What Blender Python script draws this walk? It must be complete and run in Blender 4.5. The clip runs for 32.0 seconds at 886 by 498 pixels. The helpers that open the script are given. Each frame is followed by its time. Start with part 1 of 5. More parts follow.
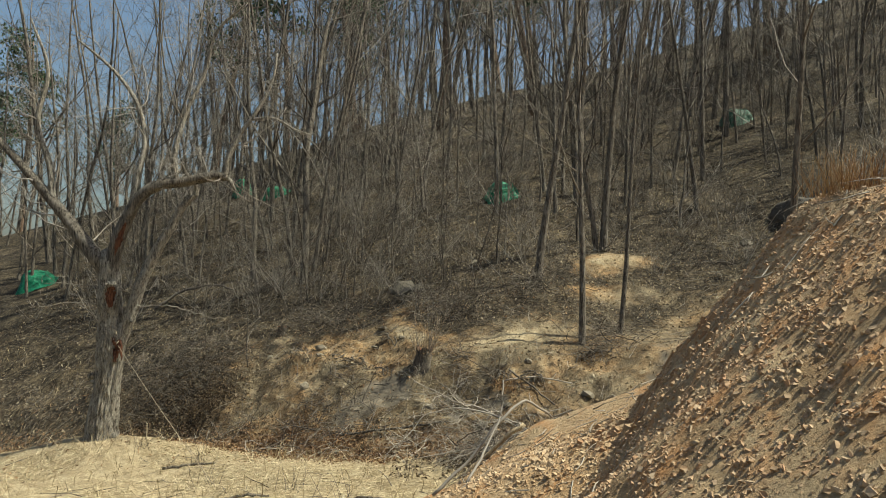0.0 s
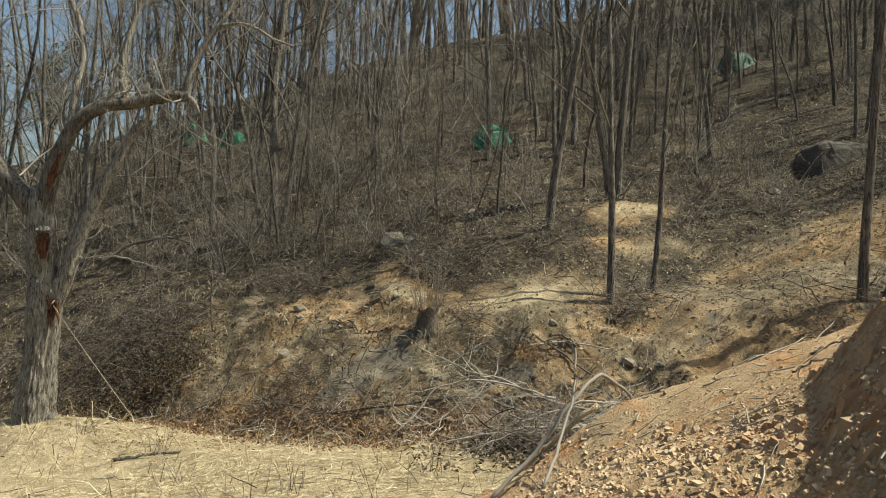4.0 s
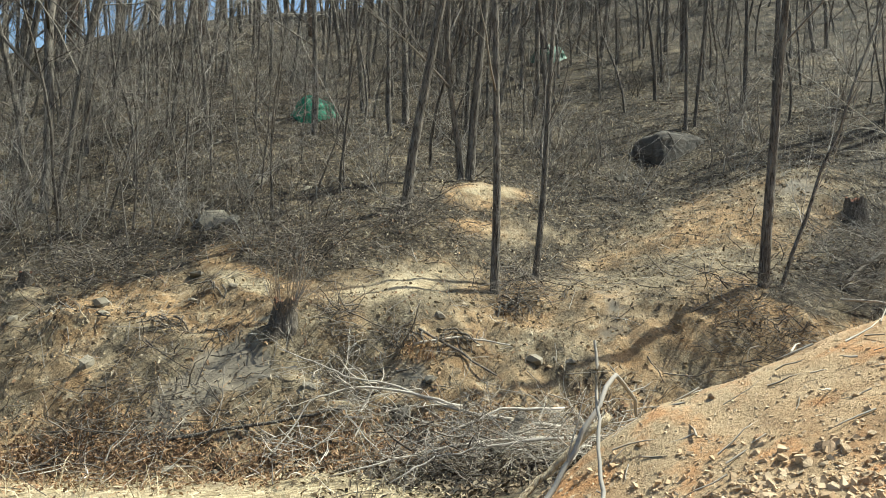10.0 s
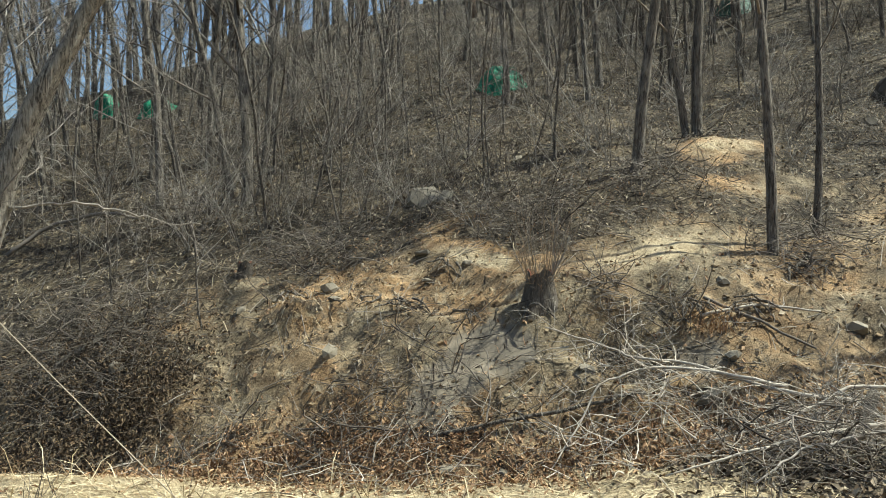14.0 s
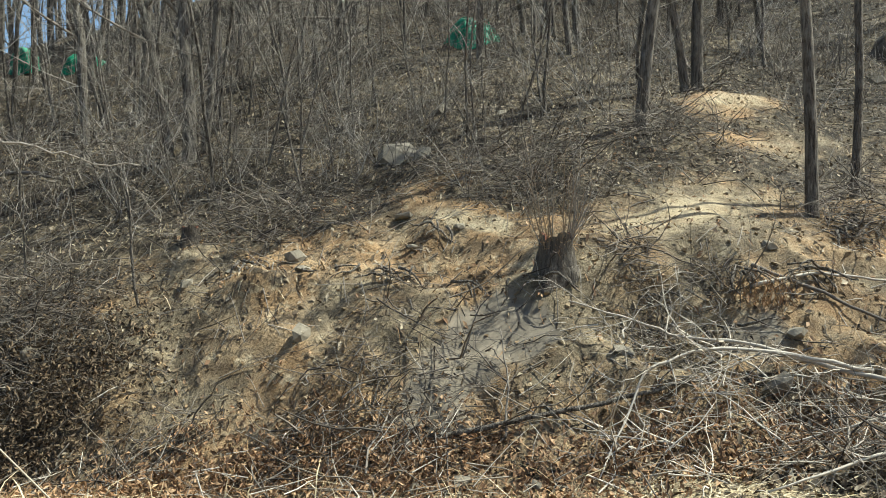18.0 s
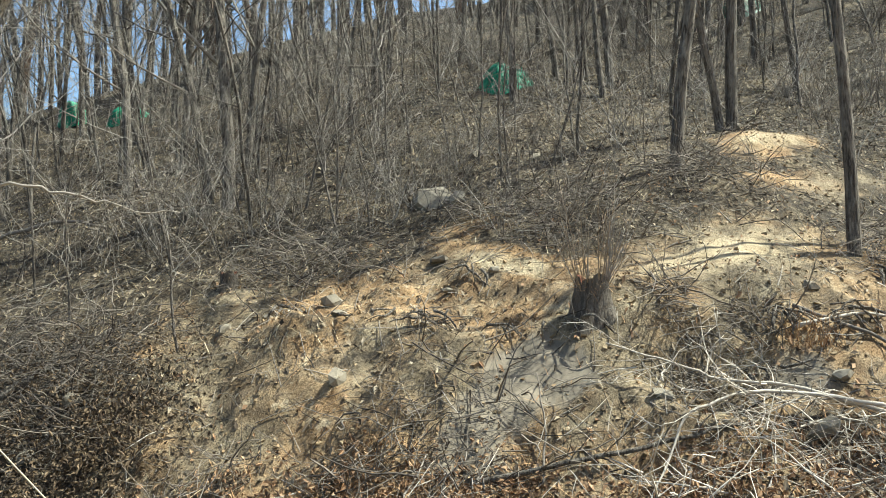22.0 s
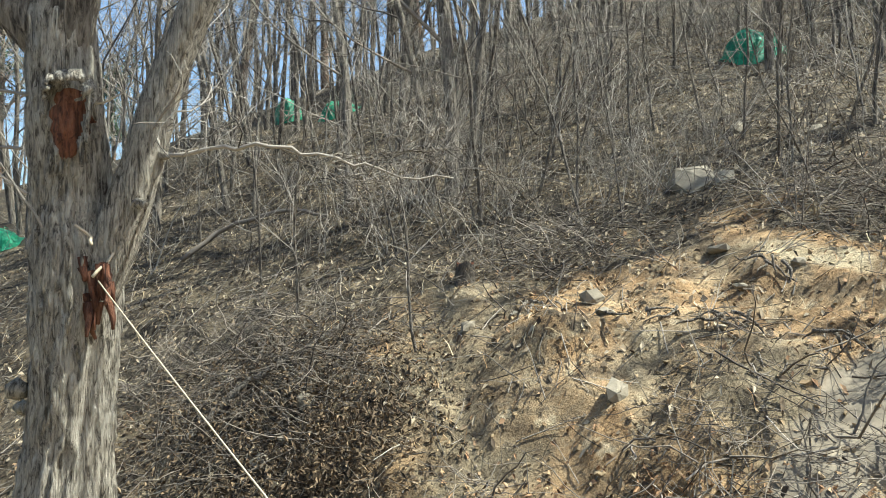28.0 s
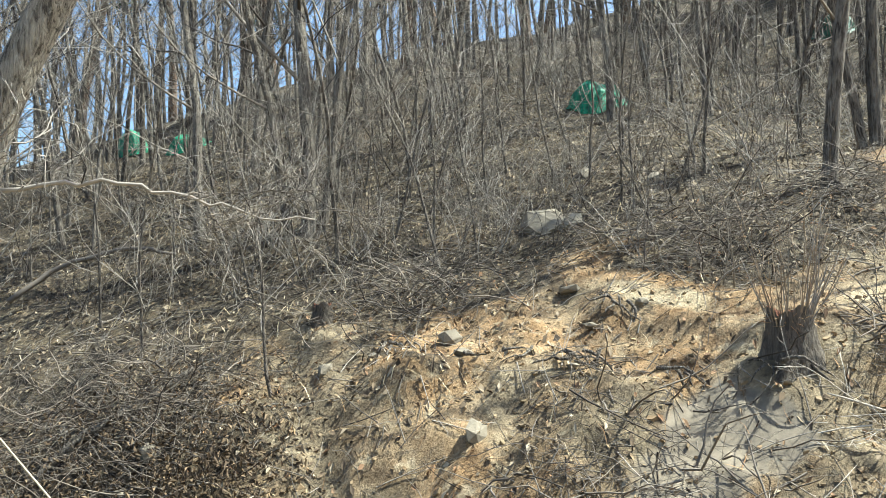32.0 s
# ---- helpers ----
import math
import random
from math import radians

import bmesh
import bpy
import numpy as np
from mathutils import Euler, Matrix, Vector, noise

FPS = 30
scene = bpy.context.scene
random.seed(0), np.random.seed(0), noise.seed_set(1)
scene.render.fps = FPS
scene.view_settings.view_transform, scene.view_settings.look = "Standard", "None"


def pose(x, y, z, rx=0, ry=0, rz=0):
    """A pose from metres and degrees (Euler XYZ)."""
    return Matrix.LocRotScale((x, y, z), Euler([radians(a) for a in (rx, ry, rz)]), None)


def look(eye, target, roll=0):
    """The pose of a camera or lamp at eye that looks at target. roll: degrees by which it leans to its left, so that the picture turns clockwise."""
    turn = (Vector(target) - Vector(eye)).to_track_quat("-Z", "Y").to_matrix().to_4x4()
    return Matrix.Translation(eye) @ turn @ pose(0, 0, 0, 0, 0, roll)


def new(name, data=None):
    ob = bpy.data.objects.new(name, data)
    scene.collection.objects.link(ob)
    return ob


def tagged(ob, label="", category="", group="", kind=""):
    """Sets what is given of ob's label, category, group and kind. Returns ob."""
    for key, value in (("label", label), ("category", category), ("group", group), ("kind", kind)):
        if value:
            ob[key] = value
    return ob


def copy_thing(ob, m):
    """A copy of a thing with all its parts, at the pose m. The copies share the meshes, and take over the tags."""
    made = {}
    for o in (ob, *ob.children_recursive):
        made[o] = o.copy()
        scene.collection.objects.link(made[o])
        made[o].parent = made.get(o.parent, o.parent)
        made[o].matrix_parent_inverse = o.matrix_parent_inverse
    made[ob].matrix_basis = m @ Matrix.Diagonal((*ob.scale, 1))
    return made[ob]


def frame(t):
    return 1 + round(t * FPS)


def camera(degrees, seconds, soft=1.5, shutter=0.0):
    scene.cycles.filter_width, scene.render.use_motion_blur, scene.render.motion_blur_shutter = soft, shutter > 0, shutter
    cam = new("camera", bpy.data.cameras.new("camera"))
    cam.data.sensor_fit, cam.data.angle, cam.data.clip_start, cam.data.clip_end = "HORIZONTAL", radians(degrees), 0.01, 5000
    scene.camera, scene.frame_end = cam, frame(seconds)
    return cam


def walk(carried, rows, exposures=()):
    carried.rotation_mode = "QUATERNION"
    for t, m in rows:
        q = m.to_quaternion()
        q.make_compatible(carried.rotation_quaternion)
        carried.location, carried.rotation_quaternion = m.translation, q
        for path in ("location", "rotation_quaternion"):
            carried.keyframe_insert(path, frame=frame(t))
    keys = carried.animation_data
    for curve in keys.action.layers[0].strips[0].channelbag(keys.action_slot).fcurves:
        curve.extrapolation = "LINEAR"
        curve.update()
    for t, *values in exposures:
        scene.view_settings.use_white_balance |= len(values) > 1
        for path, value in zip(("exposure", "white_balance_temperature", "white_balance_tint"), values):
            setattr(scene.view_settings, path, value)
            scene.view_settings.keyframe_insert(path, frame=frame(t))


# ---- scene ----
cam = camera(58.4, 32.0, soft=1.0)
PATH = [
    (0, (0.072, 0.077, 1.411), (0.051, 2.076, 1.491), 1.4),
    (0.5, (-0.045, 0.329, 1.372), (-0.068, 2.329, 1.381), 1.0),
    (1, (-0.157, 0.604, 1.347), (-0.186, 2.603, 1.332), 0.9),
    (1.5, (-0.275, 0.878, 1.321), (-0.311, 2.878, 1.285), 1.0),
    (2, (-0.378, 1.117, 1.284), (-0.408, 3.116, 1.23), 0.8),
    (2.5, (-0.474, 1.385, 1.271), (-0.501, 3.384, 1.225), 0.5),
    (3, (-0.594, 1.623, 1.237), (-0.575, 3.623, 1.196), 0.2),
    (3.5, (-0.657, 1.861, 1.219), (-0.57, 3.859, 1.208), 0.5),
    (5.5, (-1.11, 2.797, 1.065), (-1.002, 4.793, 1.035), 3.1),
    (6, (-1.232, 2.966, 1.036), (-1.116, 4.963, 0.994), 2.2),
    (6.5, (-1.292, 3.164, 1.017), (-1.134, 5.157, 0.973), 1.9),
    (7, (-1.353, 3.324, 0.998), (-1.007, 5.293, 0.96), 1.1),
    (7.5, (-1.404, 3.512, 0.979), (-0.788, 5.414, 0.944), 0.5),
    (8, (-1.409, 3.74, 0.964), (-0.774, 5.636, 0.955), 0.2),
    (8.5, (-1.533, 3.874, 0.928), (-0.59, 5.638, 0.921), -0.3),
    (9, (-1.66, 3.985, 0.924), (-0.623, 5.695, 0.914), 3.0),
    (9.5, (-1.708, 4.108, 0.906), (-0.765, 5.872, 0.902), 2.9),
    (10, (-1.734, 4.218, 0.886), (-1.033, 6.091, 0.898), 2.2),
    (10.5, (-1.804, 4.297, 0.872), (-1.152, 6.188, 0.884), 2.3),
    (11, (-1.939, 4.403, 0.851), (-1.301, 6.298, 0.849), 1.8),
    (11.5, (-2.043, 4.613, 0.805), (-1.498, 6.537, 0.795), 1.0),
    (12, (-2.139, 4.857, 0.748), (-1.743, 6.817, 0.736), 0.1),
    (12.5, (-2.264, 5.068, 0.725), (-1.886, 7.032, 0.691), -0.4),
    (13, (-2.336, 5.345, 0.676), (-1.987, 7.314, 0.644), -0.9),
    (13.5, (-2.438, 5.504, 0.627), (-2.077, 7.471, 0.629), -1.0),
    (15.5, (-2.74, 6.379, 0.361), (-2.348, 8.34, 0.357), -2.3),
    (16, (-2.703, 6.558, 0.353), (-2.257, 8.508, 0.336), -2.5),
    (16.5, (-2.642, 6.682, 0.378), (-2.001, 8.575, 0.307), -2.5),
    (17, (-2.674, 6.824, 0.382), (-1.918, 8.673, 0.302), -2.2),
    (17.5, (-2.731, 6.992, 0.409), (-1.936, 8.825, 0.334), -1.8),
    (18, (-2.739, 7.053, 0.41), (-2.221, 8.984, 0.355), -1.2),
    (18.5, (-2.695, 7.069, 0.421), (-2.377, 9.043, 0.381), -0.4),
    (19, (-2.689, 7.062, 0.42), (-2.372, 9.036, 0.386), -0.7),
    (19.5, (-2.714, 7.066, 0.418), (-2.37, 9.037, 0.397), -1.0),
    (20, (-2.721, 7.057, 0.418), (-2.36, 9.024, 0.418), -1.0),
    (20.5, (-2.706, 7.063, 0.414), (-2.31, 9.024, 0.438), -1.3),
    (21, (-2.72, 7.063, 0.41), (-2.306, 9.019, 0.45), -1.4),
    (21.5, (-2.728, 7.046, 0.409), (-2.302, 8.999, 0.458), -1.8),
    (22, (-2.73, 7.04, 0.404), (-2.298, 8.992, 0.462), -1.8),
    (22.5, (-2.722, 7.035, 0.41), (-2.276, 8.984, 0.475), -2.0),
    (23, (-2.73, 7.063, 0.402), (-2.3, 9.015, 0.47), -1.9),
    (23.5, (-2.771, 7.11, 0.401), (-2.565, 9.098, 0.475), -1.6),
    (24, (-2.813, 7.145, 0.398), (-2.682, 9.139, 0.468), -1.3),
    (24.5, (-2.867, 7.175, 0.395), (-2.777, 9.172, 0.454), -1.0),
    (25, (-2.902, 7.318, 0.396), (-2.906, 9.317, 0.457), -0.7),
    (25.5, (-2.958, 7.52, 0.417), (-2.995, 9.519, 0.476), -0.6),
    (27.5, (-3.187, 8.107, 0.361), (-3.224, 10.105, 0.426), -1.1),
    (28, (-3.202, 8.202, 0.352), (-3.231, 10.201, 0.421), -1.1),
    (28.5, (-3.216, 8.263, 0.341), (-3.103, 10.258, 0.414), -3.1),
    (29, (-3.228, 8.257, 0.315), (-2.963, 10.238, 0.381), -3.7),
    (29.5, (-3.236, 8.253, 0.319), (-2.928, 10.228, 0.386), -3.6),
    (30, (-3.221, 8.253, 0.373), (-2.897, 10.226, 0.432), -3.8),
    (30.5, (-3.243, 8.231, 0.323), (-2.903, 10.197, 0.455), -2.7),
    (31, (-3.252, 8.226, 0.321), (-2.91, 10.19, 0.483), -1.9),
    (31.5, (-3.249, 8.231, 0.327), (-2.907, 10.194, 0.497), -1.5),
    (32, (-3.238, 8.242, 0.377), (-2.899, 10.207, 0.533), -1.5),
]
walk(cam, [(t, look(eye, target, roll)) for t, eye, target, roll in PATH], [(0.0, 0.61, 6370, -1), (3.0, 0.68, 6370, -1), (6.0, 0.88, 6050, -1), (9.0, 1.26, 5750, -3), (13.0, 1.09, 5800, -2), (17.0, 1.11, 5700, -2), (19.0, 1.39, 5750, -2), (23.0, 1.59, 5780, -2), (25.0, 1.29, 5960, 1), (28.0, 1.74, 5720, -1), (32.0, 1.89, 5620, -1)])


# ---- world, sun, exposure ----
SUN = Vector((0.645, 0.0, 0.95)).normalized()
world = bpy.data.worlds.new("world")
scene.world = world
world.use_nodes = True
wn = world.node_tree
sky = wn.nodes.new("ShaderNodeTexSky")
sky.sky_type, sky.sun_disc = "NISHITA", False
sky.sun_elevation, sky.sun_rotation = math.asin(SUN.z), math.atan2(SUN.x, SUN.y)
sky.air_density, sky.dust_density = 1.0, 3.0
wn.links.new(sky.outputs[0], wn.nodes["Background"].inputs[0])
wn.nodes["Background"].inputs[1].default_value = 0.08
sun = new("sun", bpy.data.lights.new("sun", "SUN"))
sun.data.energy, sun.data.angle, sun.data.color = 5.0, radians(0.6), (1.0, 0.91, 0.77)
sun.matrix_world = look(SUN * 60, (0, 0, 0))


# ---- materials ----
class Nodes:
    """A small writer of node materials."""

    def __init__(self, name, rough_value=0.9, metal=0.0):
        self.mat = bpy.data.materials.new(name)
        self.mat.use_nodes = True
        self.tree = self.mat.node_tree
        self.bsdf = self.tree.nodes["Principled BSDF"]
        self.bsdf.inputs["Roughness"].default_value = rough_value
        self.bsdf.inputs["Metallic"].default_value = metal
        self.bsdf.inputs["Specular IOR Level"].default_value = 0.25
        self.where = self.tree.nodes.new("ShaderNodeTexCoord").outputs["Object"]

    def add(self, kind, **inputs):
        n = self.tree.nodes.new(kind)
        for k, v in inputs.items():
            self.put(n.inputs[k.replace("_", " ")], v)
        return n

    def put(self, socket, v):
        if isinstance(v, bpy.types.NodeSocket):
            self.tree.links.new(v, socket)
        else:
            socket.default_value = v

    def world_place(self):
        self.where = self.tree.nodes.new("ShaderNodeNewGeometry").outputs["Position"]
        return self

    def stretch(self, x, y, z):
        n = self.add("ShaderNodeMapping", Vector=self.where, Scale=(x, y, z))
        return n.outputs[0]

    def noise(self, scale, detail=6.0, rough_value=0.6, where=None, distortion=0.0):
        n = self.add("ShaderNodeTexNoise", Vector=where or self.where, Scale=scale, Detail=detail, Roughness=rough_value, Distortion=distortion)
        return n.outputs["Fac"]

    def ramp(self, fac, *stops):
        n = self.add("ShaderNodeValToRGB", Fac=fac)
        e = n.color_ramp.elements
        while len(e) < len(stops):
            e.new(0.5)
        for el, (at, col) in zip(e, stops):
            el.position = at
            el.color = (*col, 1) if isinstance(col, tuple) else (col, col, col, 1)
        return n.outputs["Color"]

    def mix(self, fac, a, b, blend="MIX"):
        n = self.tree.nodes.new("ShaderNodeMix")
        n.data_type, n.blend_type = "RGBA", blend
        self.put(n.inputs[0], fac)
        for i, v in ((6, a), (7, b)):
            self.put(n.inputs[i], (*v, 1) if isinstance(v, tuple) else v)
        return n.outputs[2]

    def calc(self, op, a, b=0.0):
        n = self.tree.nodes.new("ShaderNodeMath")
        n.operation = op
        n.use_clamp = True
        self.put(n.inputs[0], a)
        self.put(n.inputs[1], b)
        return n.outputs[0]

    def finish(self, colour, relief=None, strength=0.5, distance=0.02):
        self.put(self.bsdf.inputs["Base Color"], colour)
        if relief is not None:
            b = self.add("ShaderNodeBump", Height=relief, Strength=strength, Distance=distance)
            self.tree.links.new(b.outputs[0], self.bsdf.inputs["Normal"])
        return self.mat


def by_piece(n, a, b):
    """A colour between a and b, its own for each joined piece."""
    g = n.tree.nodes.new("ShaderNodeNewGeometry")
    return n.ramp(g.outputs["Random Per Island"], (0.0, a), (1.0, b))


def make_ground():
    n = Nodes("ground_soil", 0.95).world_place()
    zone = n.tree.nodes.new("ShaderNodeVertexColor")
    zone.layer_name = "soil"
    split = n.add("ShaderNodeSeparateColor", Color=zone.outputs["Color"])
    big, mid, fine = n.noise(0.7, 5), n.noise(4.5, 8, 0.65), n.noise(45.0, 6, 0.7)
    duff = n.ramp(mid, (0.3, (0.050, 0.038, 0.024)), (0.55, (0.125, 0.095, 0.059)), (0.8, (0.25, 0.197, 0.125)))
    flakes = n.add("ShaderNodeTexVoronoi", Vector=n.where, Scale=24.0, Randomness=1.0)
    chips = n.add("ShaderNodeTexVoronoi", Vector=n.stretch(1.0, 2.2, 1.0), Scale=11.0, Randomness=1.0)
    tone = n.add("ShaderNodeSeparateColor", Color=flakes.outputs["Color"]).outputs[0]
    tone_b = n.add("ShaderNodeSeparateColor", Color=chips.outputs["Color"]).outputs[1]
    duff = n.mix(0.62, duff, n.ramp(tone, (0.0, (0.030, 0.023, 0.015)), (0.4, (0.085, 0.065, 0.041)), (0.75, (0.20, 0.156, 0.098)), (1.0, (0.42, 0.35, 0.235))))
    duff = n.mix(n.calc("MULTIPLY", n.ramp(n.noise(1.9, 8, 0.7), (0.53, 0.0), (0.62, 1.0)), 0.5), duff, n.ramp(fine, (0.3, (0.17, 0.125, 0.07)), (0.65, (0.42, 0.33, 0.19))))
    # broad dark patches put tree shadows into the litter colour
    duff = n.mix(0.75, duff, n.ramp(n.noise(1.3, 6, 0.65), (0.42, 0.16), (0.60, 0.85)), "MULTIPLY")
    duff = n.mix(0.45, duff, n.ramp(tone_b, (0.0, 0.35), (1.0, 1.0)), "MULTIPLY")
    bare = n.ramp(mid, (0.32, (0.135, 0.105, 0.066)), (0.5, (0.265, 0.208, 0.128)), (0.68, (0.43, 0.345, 0.215)))
    bare = n.mix(n.ramp(big, (0.44, 0.0), (0.60, 0.85)), bare, n.ramp(mid, (0.34, (0.27, 0.155, 0.066)), (0.62, (0.50, 0.325, 0.158))))
    bare = n.mix(n.calc("MULTIPLY", n.ramp(n.noise(9.0, 8, 0.7), (0.52, 0.0), (0.62, 1.0)), 0.8), bare, (0.105, 0.082, 0.055))
    bare = n.mix(n.calc("MULTIPLY", n.ramp(n.noise(6.0, 8, 0.7), (0.56, 0.0), (0.66, 1.0)), 0.7), bare, (0.52, 0.435, 0.285))
    bare = n.mix(0.85, bare, n.ramp(n.noise(2.4, 7, 0.65), (0.40, 0.45), (0.56, 1.0)), "MULTIPLY")
    clay = n.ramp(n.noise(5.0, 9, 0.7), (0.35, (0.115, 0.096, 0.071)), (0.5, (0.165, 0.139, 0.102)), (0.68, (0.245, 0.205, 0.148)))
    sand = n.ramp(mid, (0.28, (0.27, 0.205, 0.118)), (0.5, (0.44, 0.352, 0.215)), (0.75, (0.58, 0.485, 0.32)))
    sand = n.mix(n.calc("MULTIPLY", n.ramp(n.noise(7.0, 8), (0.52, 0.0), (0.7, 1.0)), 0.6), sand, (0.22, 0.165, 0.098))
    red = n.ramp(mid, (0.3, (0.25, 0.150, 0.075)), (0.5, (0.43, 0.285, 0.150)), (0.72, (0.57, 0.415, 0.245)))
    red = n.mix(n.ramp(big, (0.42, 0.0), (0.62, 0.8)), red, (0.46, 0.355, 0.215))
    red = n.mix(n.calc("MULTIPLY", n.ramp(n.noise(2.3, 6), (0.50, 0.0), (0.62, 1.0)), 0.7), red, (0.52, 0.25, 0.095))

    def edge(channel):
        node = n.tree.nodes.new("ShaderNodeMath")
        node.operation = "ADD"
        n.put(node.inputs[0], split.outputs[channel])
        raw = n.tree.nodes.new("ShaderNodeMath")
        raw.operation = "MULTIPLY_ADD"
        n.put(raw.inputs[0], n.noise(3.2 + channel, 9, 0.7))
        raw.inputs[1].default_value, raw.inputs[2].default_value = 1.1, -0.55
        n.put(node.inputs[1], raw.outputs[0])
        return n.ramp(node.outputs[0], (0.38, 0.0), (0.62, 1.0))

    colour = n.mix(edge(1), duff, bare)
    colour = n.mix(edge(0), colour, sand)
    colour = n.mix(edge(2), colour, red)
    colour = n.mix(0.75, colour, n.ramp(fine, (0.32, 0.48), (0.60, 1.0)), "MULTIPLY")
    worn = n.ramp(zone.outputs["Alpha"], (0.35, 0.0), (0.65, 1.0))
    colour = n.mix(worn, colour, clay)
    aside = n.add("ShaderNodeMapping", Vector=n.where, Rotation=(0, 0, radians(42)))
    lines = n.add("ShaderNodeMapping", Vector=aside.outputs[0], Scale=(14, 1.6, 3))
    grooves = n.noise(1.6, 6, 0.6, lines.outputs[0])
    colour = n.mix(n.calc("MULTIPLY", edge(1), 0.25), colour, n.ramp(grooves, (0.35, 0.45), (0.6, 1.0)), "MULTIPLY")
    relief = n.mix(0.25, n.mix(0.5, n.noise(16.0, 9, 0.75), fine), grooves)
    b = n.add("ShaderNodeBump", Height=relief, Distance=0.06)
    n.put(b.inputs["Strength"], n.ramp(worn, (0.0, 1.0), (1.0, 0.25)))
    n.tree.links.new(b.outputs[0], n.bsdf.inputs["Normal"])
    return n.finish(colour)


def make_bark(name, dark, light, pale, scale=1.0, depth=0.05, vary=0.6):
    n = Nodes(name, 0.92)
    n.where = n.add("ShaderNodeTexCoord").outputs["Object"]
    grain = n.noise(34.0 * scale, 8, 0.7, n.stretch(1.0, 1.0, 0.13), 1.2)
    patch = n.noise(5.0 * scale, 6, 0.6)
    colour = n.ramp(grain, (0.40, dark), (0.50, light), (0.66, pale))
    colour = n.mix(n.ramp(patch, (0.5, 0.0), (0.68, 0.5)), colour, pale)
    tone = n.tree.nodes.new("ShaderNodeObjectInfo")
    colour = n.mix(vary, colour, n.ramp(tone.outputs["Random"], (0.0, 0.55), (1.0, 1.0)), "MULTIPLY")
    return n.finish(colour, grain, 1.0, depth)


def make_twig(name, a, b):
    n = Nodes(name, 0.85)
    colour = by_piece(n, a, b)
    tone = n.tree.nodes.new("ShaderNodeObjectInfo")
    colour = n.mix(0.5, colour, n.ramp(tone.outputs["Random"], (0.0, 0.6), (1.0, 1.0)), "MULTIPLY")
    return n.finish(colour, n.noise(60.0, 4), 0.3, 0.005)


def make_leaf(name, *cols):
    n = Nodes(name, 0.8)
    g = n.tree.nodes.new("ShaderNodeNewGeometry")
    stops = [(i / (len(cols) - 1), c) for i, c in enumerate(cols)]
    colour = n.ramp(g.outputs["Random Per Island"], *stops)
    return n.finish(n.mix(0.4, colour, n.ramp(n.noise(35.0, 5), (0.3, 0.5), (0.7, 1.0)), "MULTIPLY"))


def make_stone(name, a, b, c):
    n = Nodes(name, 0.88)
    g = n.tree.nodes.new("ShaderNodeNewGeometry")
    o = n.tree.nodes.new("ShaderNodeObjectInfo")
    pick = n.calc("FRACT", n.calc("MULTIPLY", n.calc("ADD", g.outputs["Random Per Island"], 0.0), 1.0))
    colour = n.ramp(pick, (0.0, a), (0.45, b), (0.9, c))
    colour = n.mix(0.55, colour, n.ramp(o.outputs["Random"], (0.0, a), (0.5, b), (1.0, c)))
    colour = n.mix(0.6, colour, n.ramp(n.noise(22.0, 7), (0.3, 0.55), (0.7, 1.0)), "MULTIPLY")
    return n.finish(colour, n.noise(30.0, 6), 0.6, 0.012)


def make_tarp(name, dark, light, faded=(0.30, 0.42, 0.33)):
    n = Nodes(name, 0.6 if light[1] > 0.1 else 0.95)
    n.bsdf.inputs["Specular IOR Level"].default_value = 0.35
    folds = n.noise(7.0, 6, 0.6, None, 0.8)
    colour = n.ramp(folds, (0.3, dark), (0.7, light))
    colour = n.mix(n.ramp(n.noise(18.0, 6), (0.55, 0.0), (0.75, 0.35)), colour, faded)
    return n.finish(colour, folds, 0.7, 0.06)


GROUND = make_ground()
BARK = make_bark("bark_grey_brown", (0.040, 0.033, 0.026), (0.150, 0.128, 0.102), (0.31, 0.275, 0.225))
BARK_OLD = make_bark("bark_furrowed", (0.060, 0.051, 0.040), (0.27, 0.24, 0.195), (0.50, 0.46, 0.385), 1.5, 0.05, 0.1)
BARK_RED = make_bark("bark_pine_red", (0.070, 0.045, 0.030), (0.185, 0.125, 0.085), (0.27, 0.20, 0.15))
TWIG = make_twig("twig_brown", (0.030, 0.024, 0.019), (0.24, 0.205, 0.165))
TWIG_PALE = make_twig("twig_bleached", (0.24, 0.205, 0.16), (0.54, 0.485, 0.40))
TWIG_OLD = make_twig("twig_weathered", (0.115, 0.098, 0.080), (0.42, 0.38, 0.325))
TWIG_FAR = make_twig("twig_grey", (0.030, 0.025, 0.021), (0.30, 0.265, 0.22))
LITTER = make_leaf("leaf_litter_brown", (0.036, 0.026, 0.017), (0.100, 0.071, 0.043), (0.175, 0.128, 0.077), (0.42, 0.35, 0.24))
LITTER_RED = make_leaf("leaf_litter_rust", (0.10, 0.058, 0.030), (0.26, 0.150, 0.075), (0.42, 0.285, 0.16))
STRAW = make_leaf("dry_straw", (0.17, 0.125, 0.068), (0.40, 0.315, 0.18), (0.66, 0.56, 0.37))
STRAW_RUST = make_leaf("rusty_grass", (0.22, 0.115, 0.05), (0.38, 0.225, 0.105), (0.50, 0.34, 0.17))
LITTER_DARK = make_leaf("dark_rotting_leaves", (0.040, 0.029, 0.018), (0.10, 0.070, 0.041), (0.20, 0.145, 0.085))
NEEDLE = make_leaf("pine_needles", (0.020, 0.040, 0.018), (0.045, 0.080, 0.035), (0.075, 0.11, 0.05))
SCREE = make_stone("scree_stone", (0.36, 0.225, 0.115), (0.46, 0.325, 0.19), (0.56, 0.44, 0.295))
CLOD = make_stone("earth_clod", (0.19, 0.14, 0.08), (0.30, 0.23, 0.135), (0.35, 0.225, 0.115))
